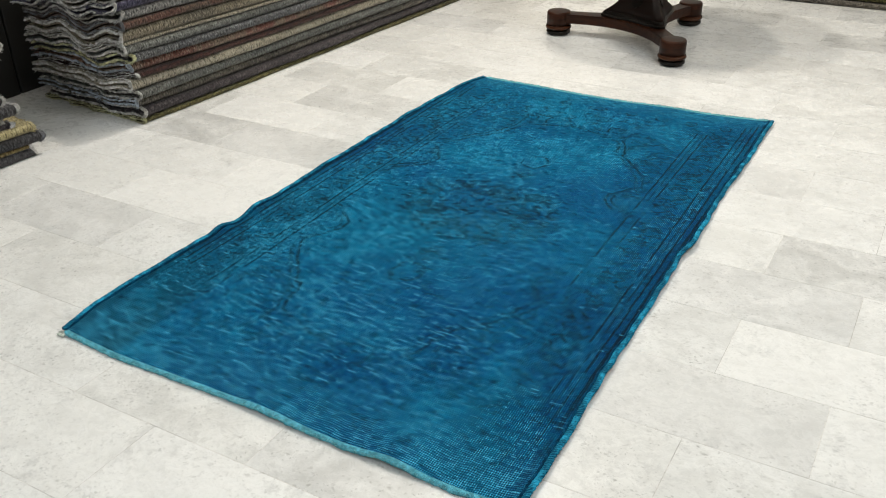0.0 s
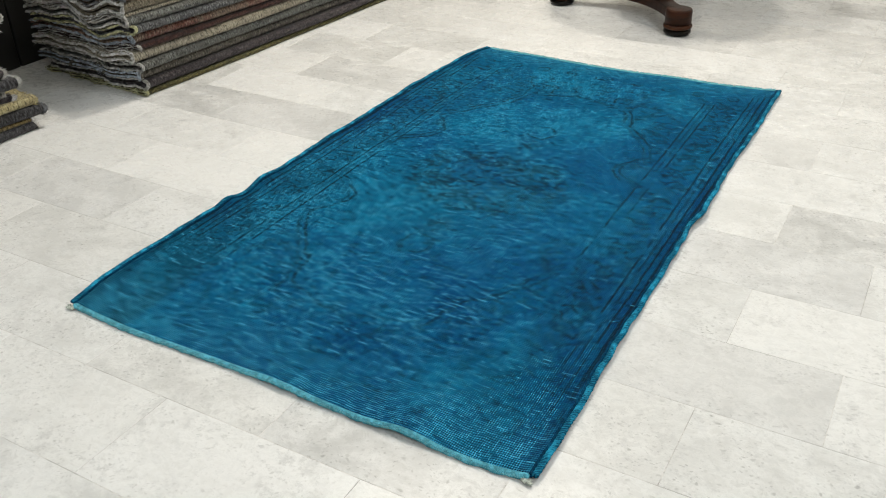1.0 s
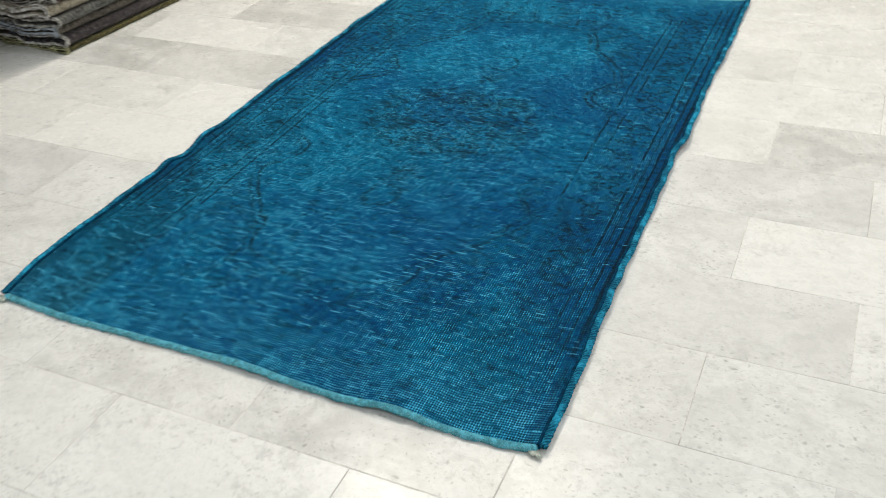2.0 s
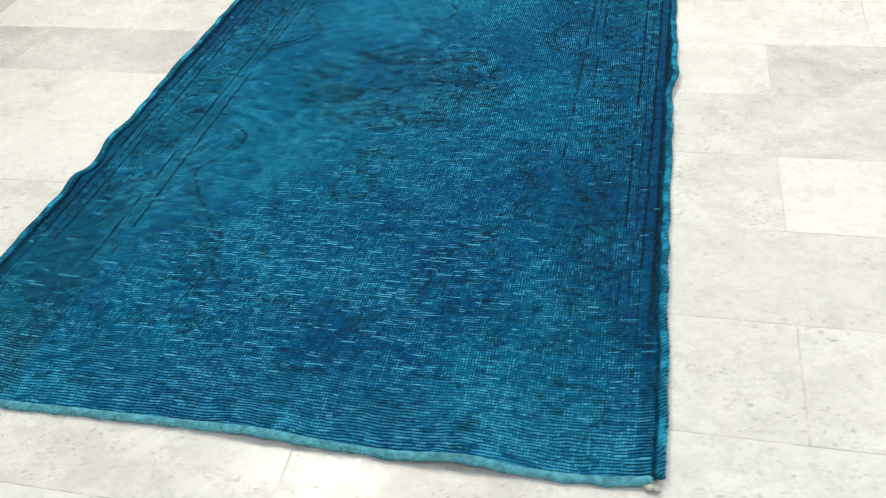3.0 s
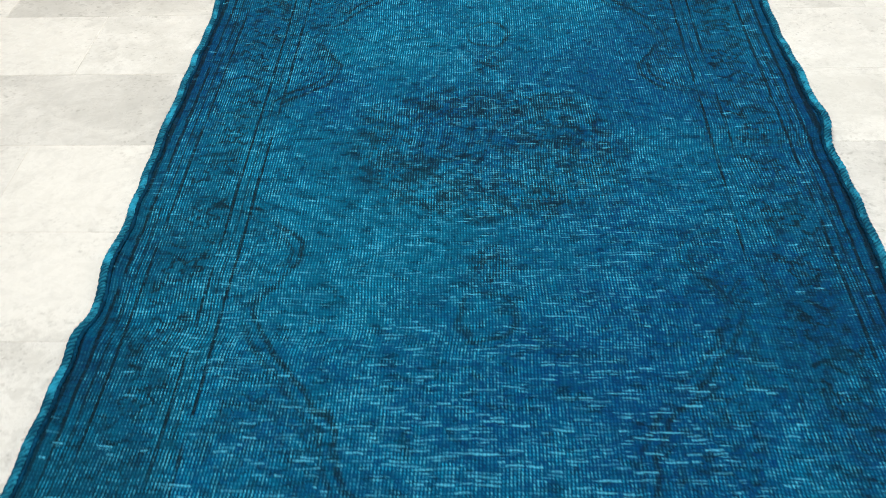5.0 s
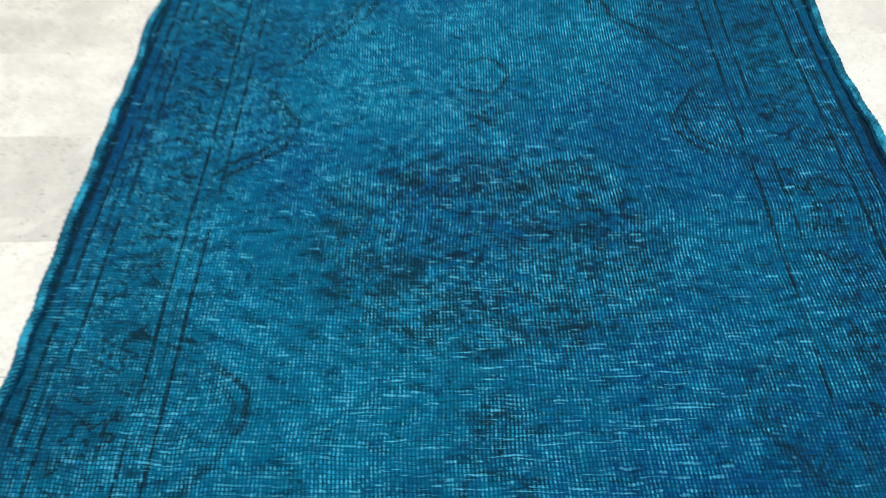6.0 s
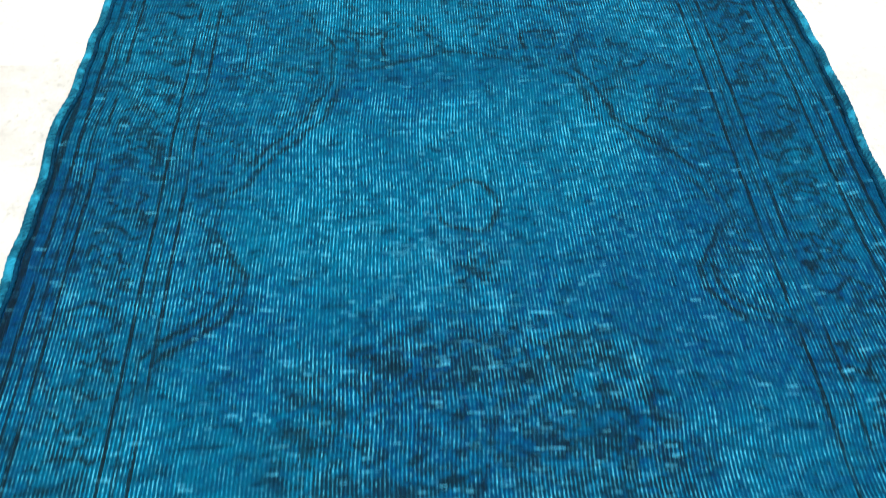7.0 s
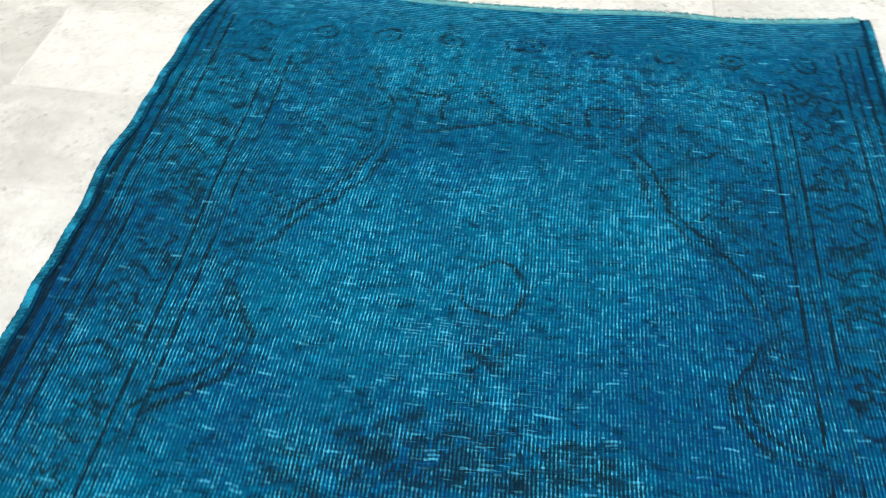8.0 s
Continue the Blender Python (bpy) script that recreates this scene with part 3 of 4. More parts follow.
    dark = (patch(-0.02, 0.125, 0.11, 0.036) + patch(0.09, 0.105, 0.07, 0.036) + patch(-0.145, 0.055, 0.055, 0.045) + 0.9 * patch(-0.12, -0.035, 0.075, 0.036) + 0.8 * patch(-0.09, -0.10, 0.05, 0.03)
            + patch(0.02, -0.115, 0.10, 0.040) + patch(0.115, 0.020, 0.085, 0.034) + 0.6 * patch(0.15, -0.035, 0.05, 0.04) + 0.7 * patch(0.11, -0.095, 0.05, 0.03) + 0.30 * (radius < 0.19))
    petals = 0.55 + 0.45 * np.cos(angle * 12 + radius * 34)
    sprays = np.exp(-((radius - 0.105) / 0.075) ** 4)
    outline = np.clip((0.0065 - np.abs(radius - edge)) / 0.004, 0, 1) * np.clip(soft(30, 56) * 2.0 - 0.45, 0, 1)
    inner = np.clip((0.0055 - np.abs(radius - edge * 0.66)) / 0.004, 0, 1) * np.clip(soft(30, 56) * 2.0 - 0.65, 0, 1)
    worn_ink = np.clip(0.35 + 0.9 * loose, 0, 1)
    ink = np.maximum(ink, np.maximum(0.48 * outline, 0.42 * inner) * worn_ink)
    ink = np.maximum(ink, np.clip(dark * (clumps * 1.6 + leafy * 1.3 + loose * 1.0 + petals * 0.45 - 1.76) * 1.5, 0, 0.70))
    # soft dark clumps left of the drawing in border, corners and guards
    outside = np.clip((dx - 0.30) * 14, 0, 1) * np.clip((0.495 - dx) * 40, 0, 1)
    outside = np.maximum(outside, np.clip((dy - 0.56) * 7, 0, 1)) * np.clip((0.82 - dy) * 12, 0, 1)
    outside = np.maximum(outside, 0.8 * corner)
    clump = np.clip((soft(80, 130) * 1.0 + leafy * 0.8 + loose * 0.3 - 1.14) * 2.8, 0, 0.64)
    ink = np.maximum(ink, clump * outside * np.where(far_half, 1.0, 0.85))
    # stray dark knots, fewest towards the hems
    stray = np.clip((knotwise() - 0.988) * 200, 0, 1) * np.clip(soft(12, 20) * 1.6 - 0.4, 0, 1) * np.clip((0.80 - dy) * 12, 0, 1)
    ink = np.clip(np.maximum(ink, 0.75 * stray), 0, 1) * np.interp(y, (0.05, 0.34), (0.35, 1.0))

    # the side borders took the dye darker, most of all beside the near corner
    strip = np.clip((dx - 0.333) * 80, 0, 1) * np.where(x < MID_X, np.interp(y, (0.0, 0.30, 0.60, 0.85), (1.0, 0.9, 0.55, 0.15)), np.interp(y, (0.0, 0.75, 1.0), (0.40, 0.25, 0.05)))
    ink = np.maximum(ink, strip * (0.22 + 0.30 * soft(16, 40) + 0.16 * np.clip((0.35 - y) * 4, 0, 1) * (x < MID_X)))

    # ---- dye tone: cloudy, with lighter worn patches and deep blue ones
    tone = 0.42 + 0.55 * (soft(5, 8) - 0.5) + 0.50 * (soft(12, 20) - 0.5) + 0.22 * (soft(34, 22) - 0.5)
    patch = lambda cx, cy, rx, ry: np.exp(-((x - cx) / rx) ** 2 - ((y - cy) / ry) ** 2)
    tone += 0.50 * patch(0.30, 0.60, 0.12, 0.22) + 0.30 * patch(0.27, 1.16, 0.10, 0.12) + 0.25 * patch(0.40, 0.75, 0.12, 0.18) + 0.30 * patch(0.36, 1.55, 0.22, 0.10)
    tone += 0.35 * patch(0.87, 0.12, 0.10, 0.12) + 0.25 * patch(0.38, 0.28, 0.16, 0.10) + 0.20 * patch(0.10, 0.95, 0.06, 0.5) + 0.22 * patch(0.5, 1.75, 0.6, 0.06)
    tone -= 0.50 * patch(0.70, 0.42, 0.22, 0.24) + 0.30 * patch(0.10, 0.20, 0.13, 0.18) + 0.25 * patch(0.95, 0.4, 0.06, 0.5) - 0.15 * patch(0.22, 0.90, 0.12, 0.12)
    tone += 0.32 * patch(0.36, 0.72, 0.08, 0.10) + 0.14 * patch(0.68, 1.15, 0.16, 0.16) + 0.24 * patch(0.45, 1.42, 0.28, 0.16) + 0.15 * patch(0.42, 1.2, 0.16, 0.14)
    tone -= 0.28 * patch(0.45, 1.00, 0.6, 0.12) + 0.34 * patch(0.55, 0.84, 0.12, 0.10)
    tone -= 0.16 * np.clip((dx - 0.445) * 40, 0, 1)
    tone += 0.45 * strip * (x < MID_X) + np.interp(y, (1.0, 1.35), (0.0, 0.16))
    clods = np.repeat(np.repeat(rng.random((KNOTS_U // 2, KNOTS_V // 2)), FINE * 2, 0), FINE * 2, 1)
    tone += 0.30 * (knotwise() - 0.5) + 0.50 * (clods - 0.5)

    # ---- bare knots: pale dashes one row thick and two to eight knots long
    lots = np.clip(0.34 + 0.7 * (soft(7, 10) - 0.45) + 0.55 * patch(0.42, 0.30, 0.34, 0.20) + 1.6 * sprays + 0.6 * bud + 0.7 * patch(0.47, 1.15, 0.10, 0.24) + 0.4 * patch(0.47, 1.58, 0.2, 0.07), 0.07, 1.9)
    lots *= np.maximum(np.clip((0.345 - dx) * 30, 0.08, 1), np.interp(y, (0.30, 0.45), (0.4, 0.0))) * np.interp(y, (0.32, 0.46, 0.75, 1.35, 1.50), (2.0, 1.0, 0.9, 0.9, 0.5))
    lots = lots[::FINE, ::FINE]
    cells = np.zeros((KNOTS_U, KNOTS_V))
    starts = np.argwhere(rng.random(cells.shape) < np.where(np.arange(KNOTS_V) > 0.30 * KNOTS_V, 0.024, 0.027) * lots)
    for i, j in starts:
        n, power = int(rng.choice((1, 1, 2, 2, 3) if j > 0.27 * KNOTS_V else (1, 2, 2, 3, 4, 5, 6))), np.interp(j, (0.20 * KNOTS_V, 0.30 * KNOTS_V, 0.75 * KNOTS_V), (1.35, 1.0, 0.75)) * (0.18 + 0.72 * rng.random() ** 1.4)
        cells[i:i + n, j] = np.maximum(cells[i:i + n, j], power * (0.75 + 0.25 * rng.random(len(cells[i:i + n, j]))))
    bare = np.repeat(np.repeat(cells, FINE, 0), FINE, 1)
    # ---- how far the pile is worn off, which lets pale wisps through
    worn = np.where(far_half, 0.45, 0.75) * soft(9, 14) * soft(4, 6) * 1.6 + 0.55 * patch(0.42, 0.32, 0.36, 0.16) + 0.30 * patch(0.44, 1.15, 0.14, 0.18) + 0.55 * patch(0.50, 0.60, 0.22, 0.10)
    worn += 0.6 * patch(0.10, 0.52, 0.12, 0.13) + 0.5 * patch(0.47, 1.58, 0.20, 0.07) + 0.4 * patch(0.47, 0.84, 0.2, 0.16) - 0.4 * patch(0.24, 0.86, 0.12, 0.12) - 0.45 * patch(0.78, 0.50, 0.14, 0.12)
    # standing pile hides the warps in the border, most of all beside the near corner
    border = np.clip((dx - 0.366) * 60, 0, 1) * np.clip((0.452 - dx) * 60, 0, 1)
    keep = border * np.where(x < MID_X, np.interp(y, (0.22, 0.36, 0.72, 1.00), (0.0, 0.26, 0.26, 0.08)), 0.12)
    keep = keep + 0.08 * patch(0.24, 0.86, 0.10, 0.12) + 0.30 * patch(0.80, 0.52, 0.12, 0.12) + 0.25 * patch(0.55, 1.42, 0.25, 0.06)
    keep = keep + 0.20 * strip * (x < MID_X) + np.interp(y, (1.00, 1.25, 1.52, 1.60), (0.0, 0.19, 0.23, 0.34))
    return np.clip(tone, 0, 1), ink, np.clip(bare, 0, 1), np.clip(0.40 + 0.6 * worn - keep, 0, 1)


rug = new("area_rug")
tagged(rug, "vintage overdyed turquoise blue wool rug with faded medallion lying flat", "rug")
rug.location = (MID_X, MID_Y, 0)


def rug_local(u, v, lift=0.0):
    x, y, z = rug_place(np.asarray(u, float), np.asarray(v, float))
    return np.stack([x - MID_X, y - MID_Y, z + lift], -1)


def rug_face():
    NU, NV = KNOTS_U * FINE, KNOTS_V * FINE
    us, vs = np.linspace(0, 1, NU + 1), np.linspace(0, 1, NV + 1)
    u, v = np.meshgrid(us, vs, indexing="ij")
    top = rug_local(u, v).reshape(-1, 3)
    n, w = len(top), NV + 1
    i, j = np.meshgrid(np.arange(NU), np.arange(NV), indexing="ij")
    a = (i * w + j).ravel()
    quads = np.stack([a, a + w, a + w + 1, a + 1], -1)
    # the sides and the underside give the cloth its thickness
    rim = [k * w for k in range(NU + 1)] + [NU * w + k for k in range(1, w)] + [k * w + w - 1 for k in range(NU - 1, -1, -1)] + [k for k in range(w - 2, 0, -1)]
    low = top[rim] - np.array([0, 0, 0.0055])
    verts = np.concatenate([top, low])
    m = len(rim)
    skirt = [(rim[k], n + k, n + (k + 1) % m, rim[(k + 1) % m]) for k in range(m)]
    me = bpy.data.meshes.new("wool_face")
    me.from_pydata(verts.tolist(), [], quads.tolist() + skirt)
    me.materials.append(RUG)
    me.polygons.foreach_set("use_smooth", [True] * len(me.polygons))
    tone, ink, bare, worn = rug_dye()
    values = np.zeros((len(me.polygons), 4), np.float32)
    values[:, 3] = 1
    values[: len(quads), 0], values[: len(quads), 1], values[: len(quads), 2] = tone.ravel(), ink.ravel(), bare.ravel()
    values[: len(quads), 3] = worn.ravel()
    values[len(quads):, 0] = 0.3
    me.attributes.new("dye", "FLOAT_COLOR", "FACE").data.foreach_set("color", values.ravel())
    flat = np.concatenate([np.stack([u.ravel(), v.ravel()], -1), np.stack([u.ravel(), v.ravel()], -1)[rim]])
    loops = np.empty(len(me.loops), np.int32)
    me.loops.foreach_get("vertex_index", loops)
    me.uv_layers.new(name="weave").data.foreach_set("uv", flat[loops].astype(np.float32).ravel())
    me.update()
    ob = new("wool_face", me)
    ob.parent = rug
    return ob


rug_face()

# corded selvedges along both sides: a thin cord, coloured dark for the shadow line, and, outside it, a stitched rope
for side, sign in ((0.0, -1), (1.0, 1)):
    for off, drop, thick, cord_mat, words in ((0.0046, -0.0004, 0.0060, SELVEDGE_LIGHT, "worn light teal overcast edge"), (-0.0030, -0.0010, 0.0026, SHADOW_CORD, "thin inner cord, dark blue for the shadow line")):
        vv = np.linspace(0.0, 1.0, 520)
        pts = rug_local(np.full(520, side), vv)
        pts[:, 0] += sign * off
        pts[:, 2] = np.maximum(pts[:, 2] - drop, 0.0032)
        wrap = [thick + 0.0006 * math.sin(k * 2.1) + 0.0006 * noise.noise(Vector((k * 0.23, side * 9, off * 900))) for k in range(520)]
        sv, sf = tube(pts.tolist(), wrap, 8)
        sv = [(v[0], v[1], pts[k // 8][2] + (v[2] - pts[k // 8][2]) * (0.8 if thick < 0.005 else 0.66)) for k, v in enumerate(sv)]
        tagged(surface("selvedge", sv, sf, cord_mat, rug), words)

# pale flat-woven ends
for end, sign, wide in ((0.0, -1, 0.0085), (1.0, 1, 0.013)):
    count = 420
    uu = np.linspace(0.003, 0.997, count)
    base = rug_local(uu, np.full(count, end))
    ev, ef = [], []
    fray = ripple(uu, 3.1 + end, 42.0) * 0.0024 + ripple(uu, 7.7 + end, 130.0) * 0.0022
    for k in range(count):
        bx, by, bz = base[k]
        out = sign * (wide + fray[k])
        hump = 0.0012 * noise.noise(Vector((k * 0.35, end, 2)))
        for off, dz in ((-sign * 0.002, 0.0008), (out * 0.35, 0.0010 + hump), (out * 0.8, -0.0006 + hump), (out, -0.0030), (out * 0.9, -0.0052), (-sign * 0.002, -0.0054)):
            ev.append((bx, by + off, max(bz + dz, 0.0006)))
    for k in range(count - 1):
        for q in range(6):
            a, b = k * 6 + q, k * 6 + (q + 1) % 6
            ef.append((a, b, b + 6, a + 6) if sign < 0 else (a, a + 6, b + 6, b))
    ef += [tuple(range(6)), tuple(range((count - 1) * 6, count * 6))[::-1]]
    tagged(surface("kilim_end", ev, ef, KILIM_END if sign < 0 else KILIM_FAR, rug), "pale turquoise flat-woven end band")

# small fuzzy loops along both ends, and the knotted thread ends at two near corners
fv, ff = [], []
rng_fringe = random.Random(4)
for k in range(2200):
    fu, near = rng_fringe.uniform(0.01, 0.99), k >= 900
    p = rug_local(fu, 0.0 if near else 1.0)
    bx, by, bz = p[0], p[1] + (-rng_fringe.uniform(0.001, 0.009) if near else 0.010), max(p[2] - 0.001, 0.003)
    out, lean, r = rng_fringe.uniform(0.003, 0.008), rng_fringe.uniform(-0.004, 0.004), rng_fringe.uniform(0.0007, 0.0016)
    if near:
        out, r = -0.6 * out, 0.6 * r
    b0 = len(fv)
    fv += [(bx - r, by, bz), (bx + r, by, bz), (bx, by, bz + 1.6 * r), (bx + lean, by + out, max(bz + rng_fringe.uniform(-0.001, 0.003), 0.001))]
    ff += [(b0, b0 + 1, b0 + 3), (b0 + 1, b0 + 2, b0 + 3), (b0 + 2, b0, b0 + 3)]
tagged(surface("fringe", fv, ff, PALE_FRINGE, rug, smooth=False), "short frayed pale threads", kind="stuff")
for cu in (0.002, 0.998):
    p = rug_local(cu, 0.0)
    bm = bmesh.new()
    for k in range(14):
        dx, dy = rng_fringe.uniform(-0.008, 0.008), rng_fringe.uniform(-0.016, -0.006)
        bmesh.ops.create_icosphere(bm, subdivisions=1, radius=rng_fringe.uniform(0.0022, 0.0040), matrix=Matrix.Translation((p[0] + dx, p[1] + dy, 0.0042)) @ Matrix.Diagonal((1.5, 1, 0.8, 1)))
    part("corner_tuft", bm, KNOT_WHITE, rug, "pale undyed cotton thread ends", smooth=True)


# ---------------------------------------------------------------- folded rugs in stacks
def bulge(x, y, level, seed, depth):
    """Common sag and swell of a stack, so that layers follow one another."""
    e = np.exp(-np.maximum(y, 0) / 0.16)
    return level * (0.05 * np.sin(x / depth * 2.6 + 0.4) + e * (0.055 * np.sin(x * 17 + seed) + 0.035 * np.sin(x * 33 + seed * 2.3 + level * 9)) + 0.012 * np.sin(y * 5.0 + seed))


def folded_rug(name, length, depth, thick, z0, front, start, body, edge, seed, stack_seed, fringe=None, leaves=2):
    """A rug folded lengthwise: its fold faces +x at x = front, its cut end lies at y = start and it runs on along +y."""
    rnd = random.Random(seed)
    root = new(name)
    steps, across = 54, 26
    ys = np.concatenate([np.linspace(0, 0.12, 14), np.linspace(0.12, length, steps - 14 + 1)[1:]])
    leaf = thick / leaves
    r = thick * 0.5
    # outline in (x, height): under side, round nose, upper side, then the slit back in
    outline = [(-depth + (depth - r) * k / across, 0.0) for k in range(across + 1)]
    outline += [(-r + r * math.sin(a), r - r * math.cos(a)) for a in (math.pi * k / 9 for k in range(1, 9))]
    outline += [(-r - (depth - r) * k / across, thick) for k in range(across + 1)]
    slit = 0.0022 + 0.0016 * rnd.random()
    hollow = rnd.uniform(0.25, 0.85) * leaf * 0.55
    inner = [(-depth + (depth - r * 0.75) * k / across) for k in range(across + 1)]
    swell = lambda x: slit + hollow * math.exp(-((x + r * 1.5) / (r * 0.9)) ** 2)
    outline += [(x, r + swell(x)) for x in inner]
    outline += [(x, r - swell(x)) for x in inner[::-1]]
    xs, hs = np.array([p[0] for p in outline]), np.array([p[1] for p in outline])
    nose = np.array([noise.noise(Vector((y * 2.3, seed * 1.7, 0.5))) * 0.010 + noise.noise(Vector((y * 9.0, seed * 2.7, 0.5))) * 0.004 for y in ys])
    ragged = np.array([noise.noise(Vector((x * 11, seed * 0.9, h * 30))) * 0.016 + noise.noise(Vector((x * 45, seed, h * 30))) * 0.005 for x, h in outline])
    slack = np.array([noise.noise(Vector((x * 14, seed * 3.1, 1.5))) for x in xs])
    verts = []
    for y, nz in zip(ys, nose):
        e = math.exp(-y / 0.10)
        zz = z0 + hs + bulge(xs, np.full(len(xs), y), z0, stack_seed, depth)
        zz = zz + e * slack * 0.006
        xx = front + xs + nz * np.exp(xs / 0.12) * (1 - 0.3 * e)
        yy = start + y + e * ragged
        verts += np.stack([xx, yy, np.maximum(zz, 0.0005)], -1).tolist()
    n = len(outline)
    faces = []
    for k in range(len(ys) - 1):
        for q in range(n):
            a, b = k * n + q, k * n + (q + 1) % n
            faces.append((a, a + n, b + n, b))
    # the cut end of each leaf, closed, and the pale overcast edge that runs along both leaves and round the fold
    m = across + 1
    low_out, low_in = list(range(0, m)), list(range(n - 1, n - 1 - m, -1))
    up_out, up_in = list(range(m + 8, 2 * m + 8))[::-1], list(range(n - 2 * m, n - m))
    for k in range(m - 1):
        faces.append((low_out[k], low_out[k + 1], low_in[k + 1], low_in[k]))
        faces.append((up_in[k], up_in[k + 1], up_out[k + 1], up_out[k]))
    bend = [low_out[-1]] + list(range(m, m + 8)) + [up_out[-1]]
    for k in range(len(bend) - 1):
        faces.append((bend[k], bend[k + 1], up_in[-1] if k > 4 else low_in[-1]))
    surface("body", verts, faces, body, root)
    V = np.array(verts[:n])
    heart = (V[low_in[-1]] + V[up_in[-1]]) / 2
    lead = rnd.choice((0.35, 0.5, 0.65))
    path = [V[o] * lead + V[i] * (1 - lead) for o, i in zip(low_out, low_in)] + [heart + (V[k] - heart) * 0.84 for k in bend[1:-1]] + [V[o] * lead + V[i] * (1 - lead) for o, i in list(zip(up_out, up_in))[::-1]]
    wide = [float(np.linalg.norm(V[o] - V[i])) for o, i in zip(low_out, low_in)] + [leaf * 0.7] * 8 + [float(np.linalg.norm(V[o] - V[i])) for o, i in list(zip(up_out, up_in))[::-1]]
    line, girth = [], []
    for k in range((len(path) - 1) * 4 + 1):
        q, f = min(k // 4, len(path) - 2), (k % 4) / 4 if k < (len(path) - 1) * 4 else 1.0
        p = path[q] * (1 - f) + path[q + 1] * f
        p = p + np.array([0, -0.003 - 0.010 * noise.noise(Vector((p[0] * 16, seed, p[2] * 30))) - 0.005 * noise.noise(Vector((p[0] * 70, seed, p[2] * 90))), 0.0022 * noise.noise(Vector((p[0] * 60, seed * 1.1, q * 0.02)))])
        p[2] = max(p[2], 0.003)
        line.append(p)
        girth.append(float(np.clip((wide[q] * (1 - f) + wide[q + 1] * f) * (0.30 + 0.16 * noise.noise(Vector((k * 0.19, seed * 1.3, 2.2)))), 0.0016, 0.0050)))
    ev, ef = [], []
    for k, p in enumerate(line):
        d = line[min(k + 1, len(line) - 1)] - line[max(k - 1, 0)]
        side = np.array([-d[2], 0.0, d[0]]) / max(1e-6, math.hypot(d[0], d[2]))
        for q in range(7):
            a = 2 * math.pi * q / 7
            w = p + (side * math.cos(a) + np.array([0, math.sin(a), 0])) * girth[k] + np.array([rnd.gauss(0, 0.0006), rnd.gauss(0, 0.0010), rnd.gauss(0, 0.0007)])
            ev.append((w[0], w[1], max(w[2], 0.0005)))
    for k in range(len(line) - 1):
        for q in range(7):
            a, b = k * 7 + q, k * 7 + (q + 1) % 7
            ef.append((a, b, b + 7, a + 7))
    surface("cut_edge", ev, ef, edge, root)
    if fringe:
        tv, tf = [], []
        for k in range(300):
            pid = rnd.choice((rnd.randrange(0, across), rnd.randrange(across, across + 9), rnd.randrange(across + 9, 2 * across + 9)))
            p, p2 = np.array(verts[pid]), np.array(verts[pid + 1])
            p = p + (p2 - p) * rnd.random()
            size = rnd.uniform(0.0010, 0.0024)
            tip = (p[0] + rnd.uniform(-0.007, 0.009), p[1] - rnd.uniform(0.002, 0.008), max(0.001, p[2] + rnd.uniform(-0.008, 0.007)))
            b0 = len(tv)
            tv += [(p[0] - size, p[1] + 0.004, p[2]), (p[0] + size, p[1] + 0.004, p[2]), (p[0], p[1] + 0.004, p[2] + size * 1.7), tip]
            tf += [(b0, b0 + 1, b0 + 3), (b0 + 1, b0 + 2, b0 + 3), (b0 + 2, b0, b0 + 3)]
        tagged(surface("fringe", tv, tf, fringe, root, smooth=False), "woolly fringe threads", kind="stuff")
    return root


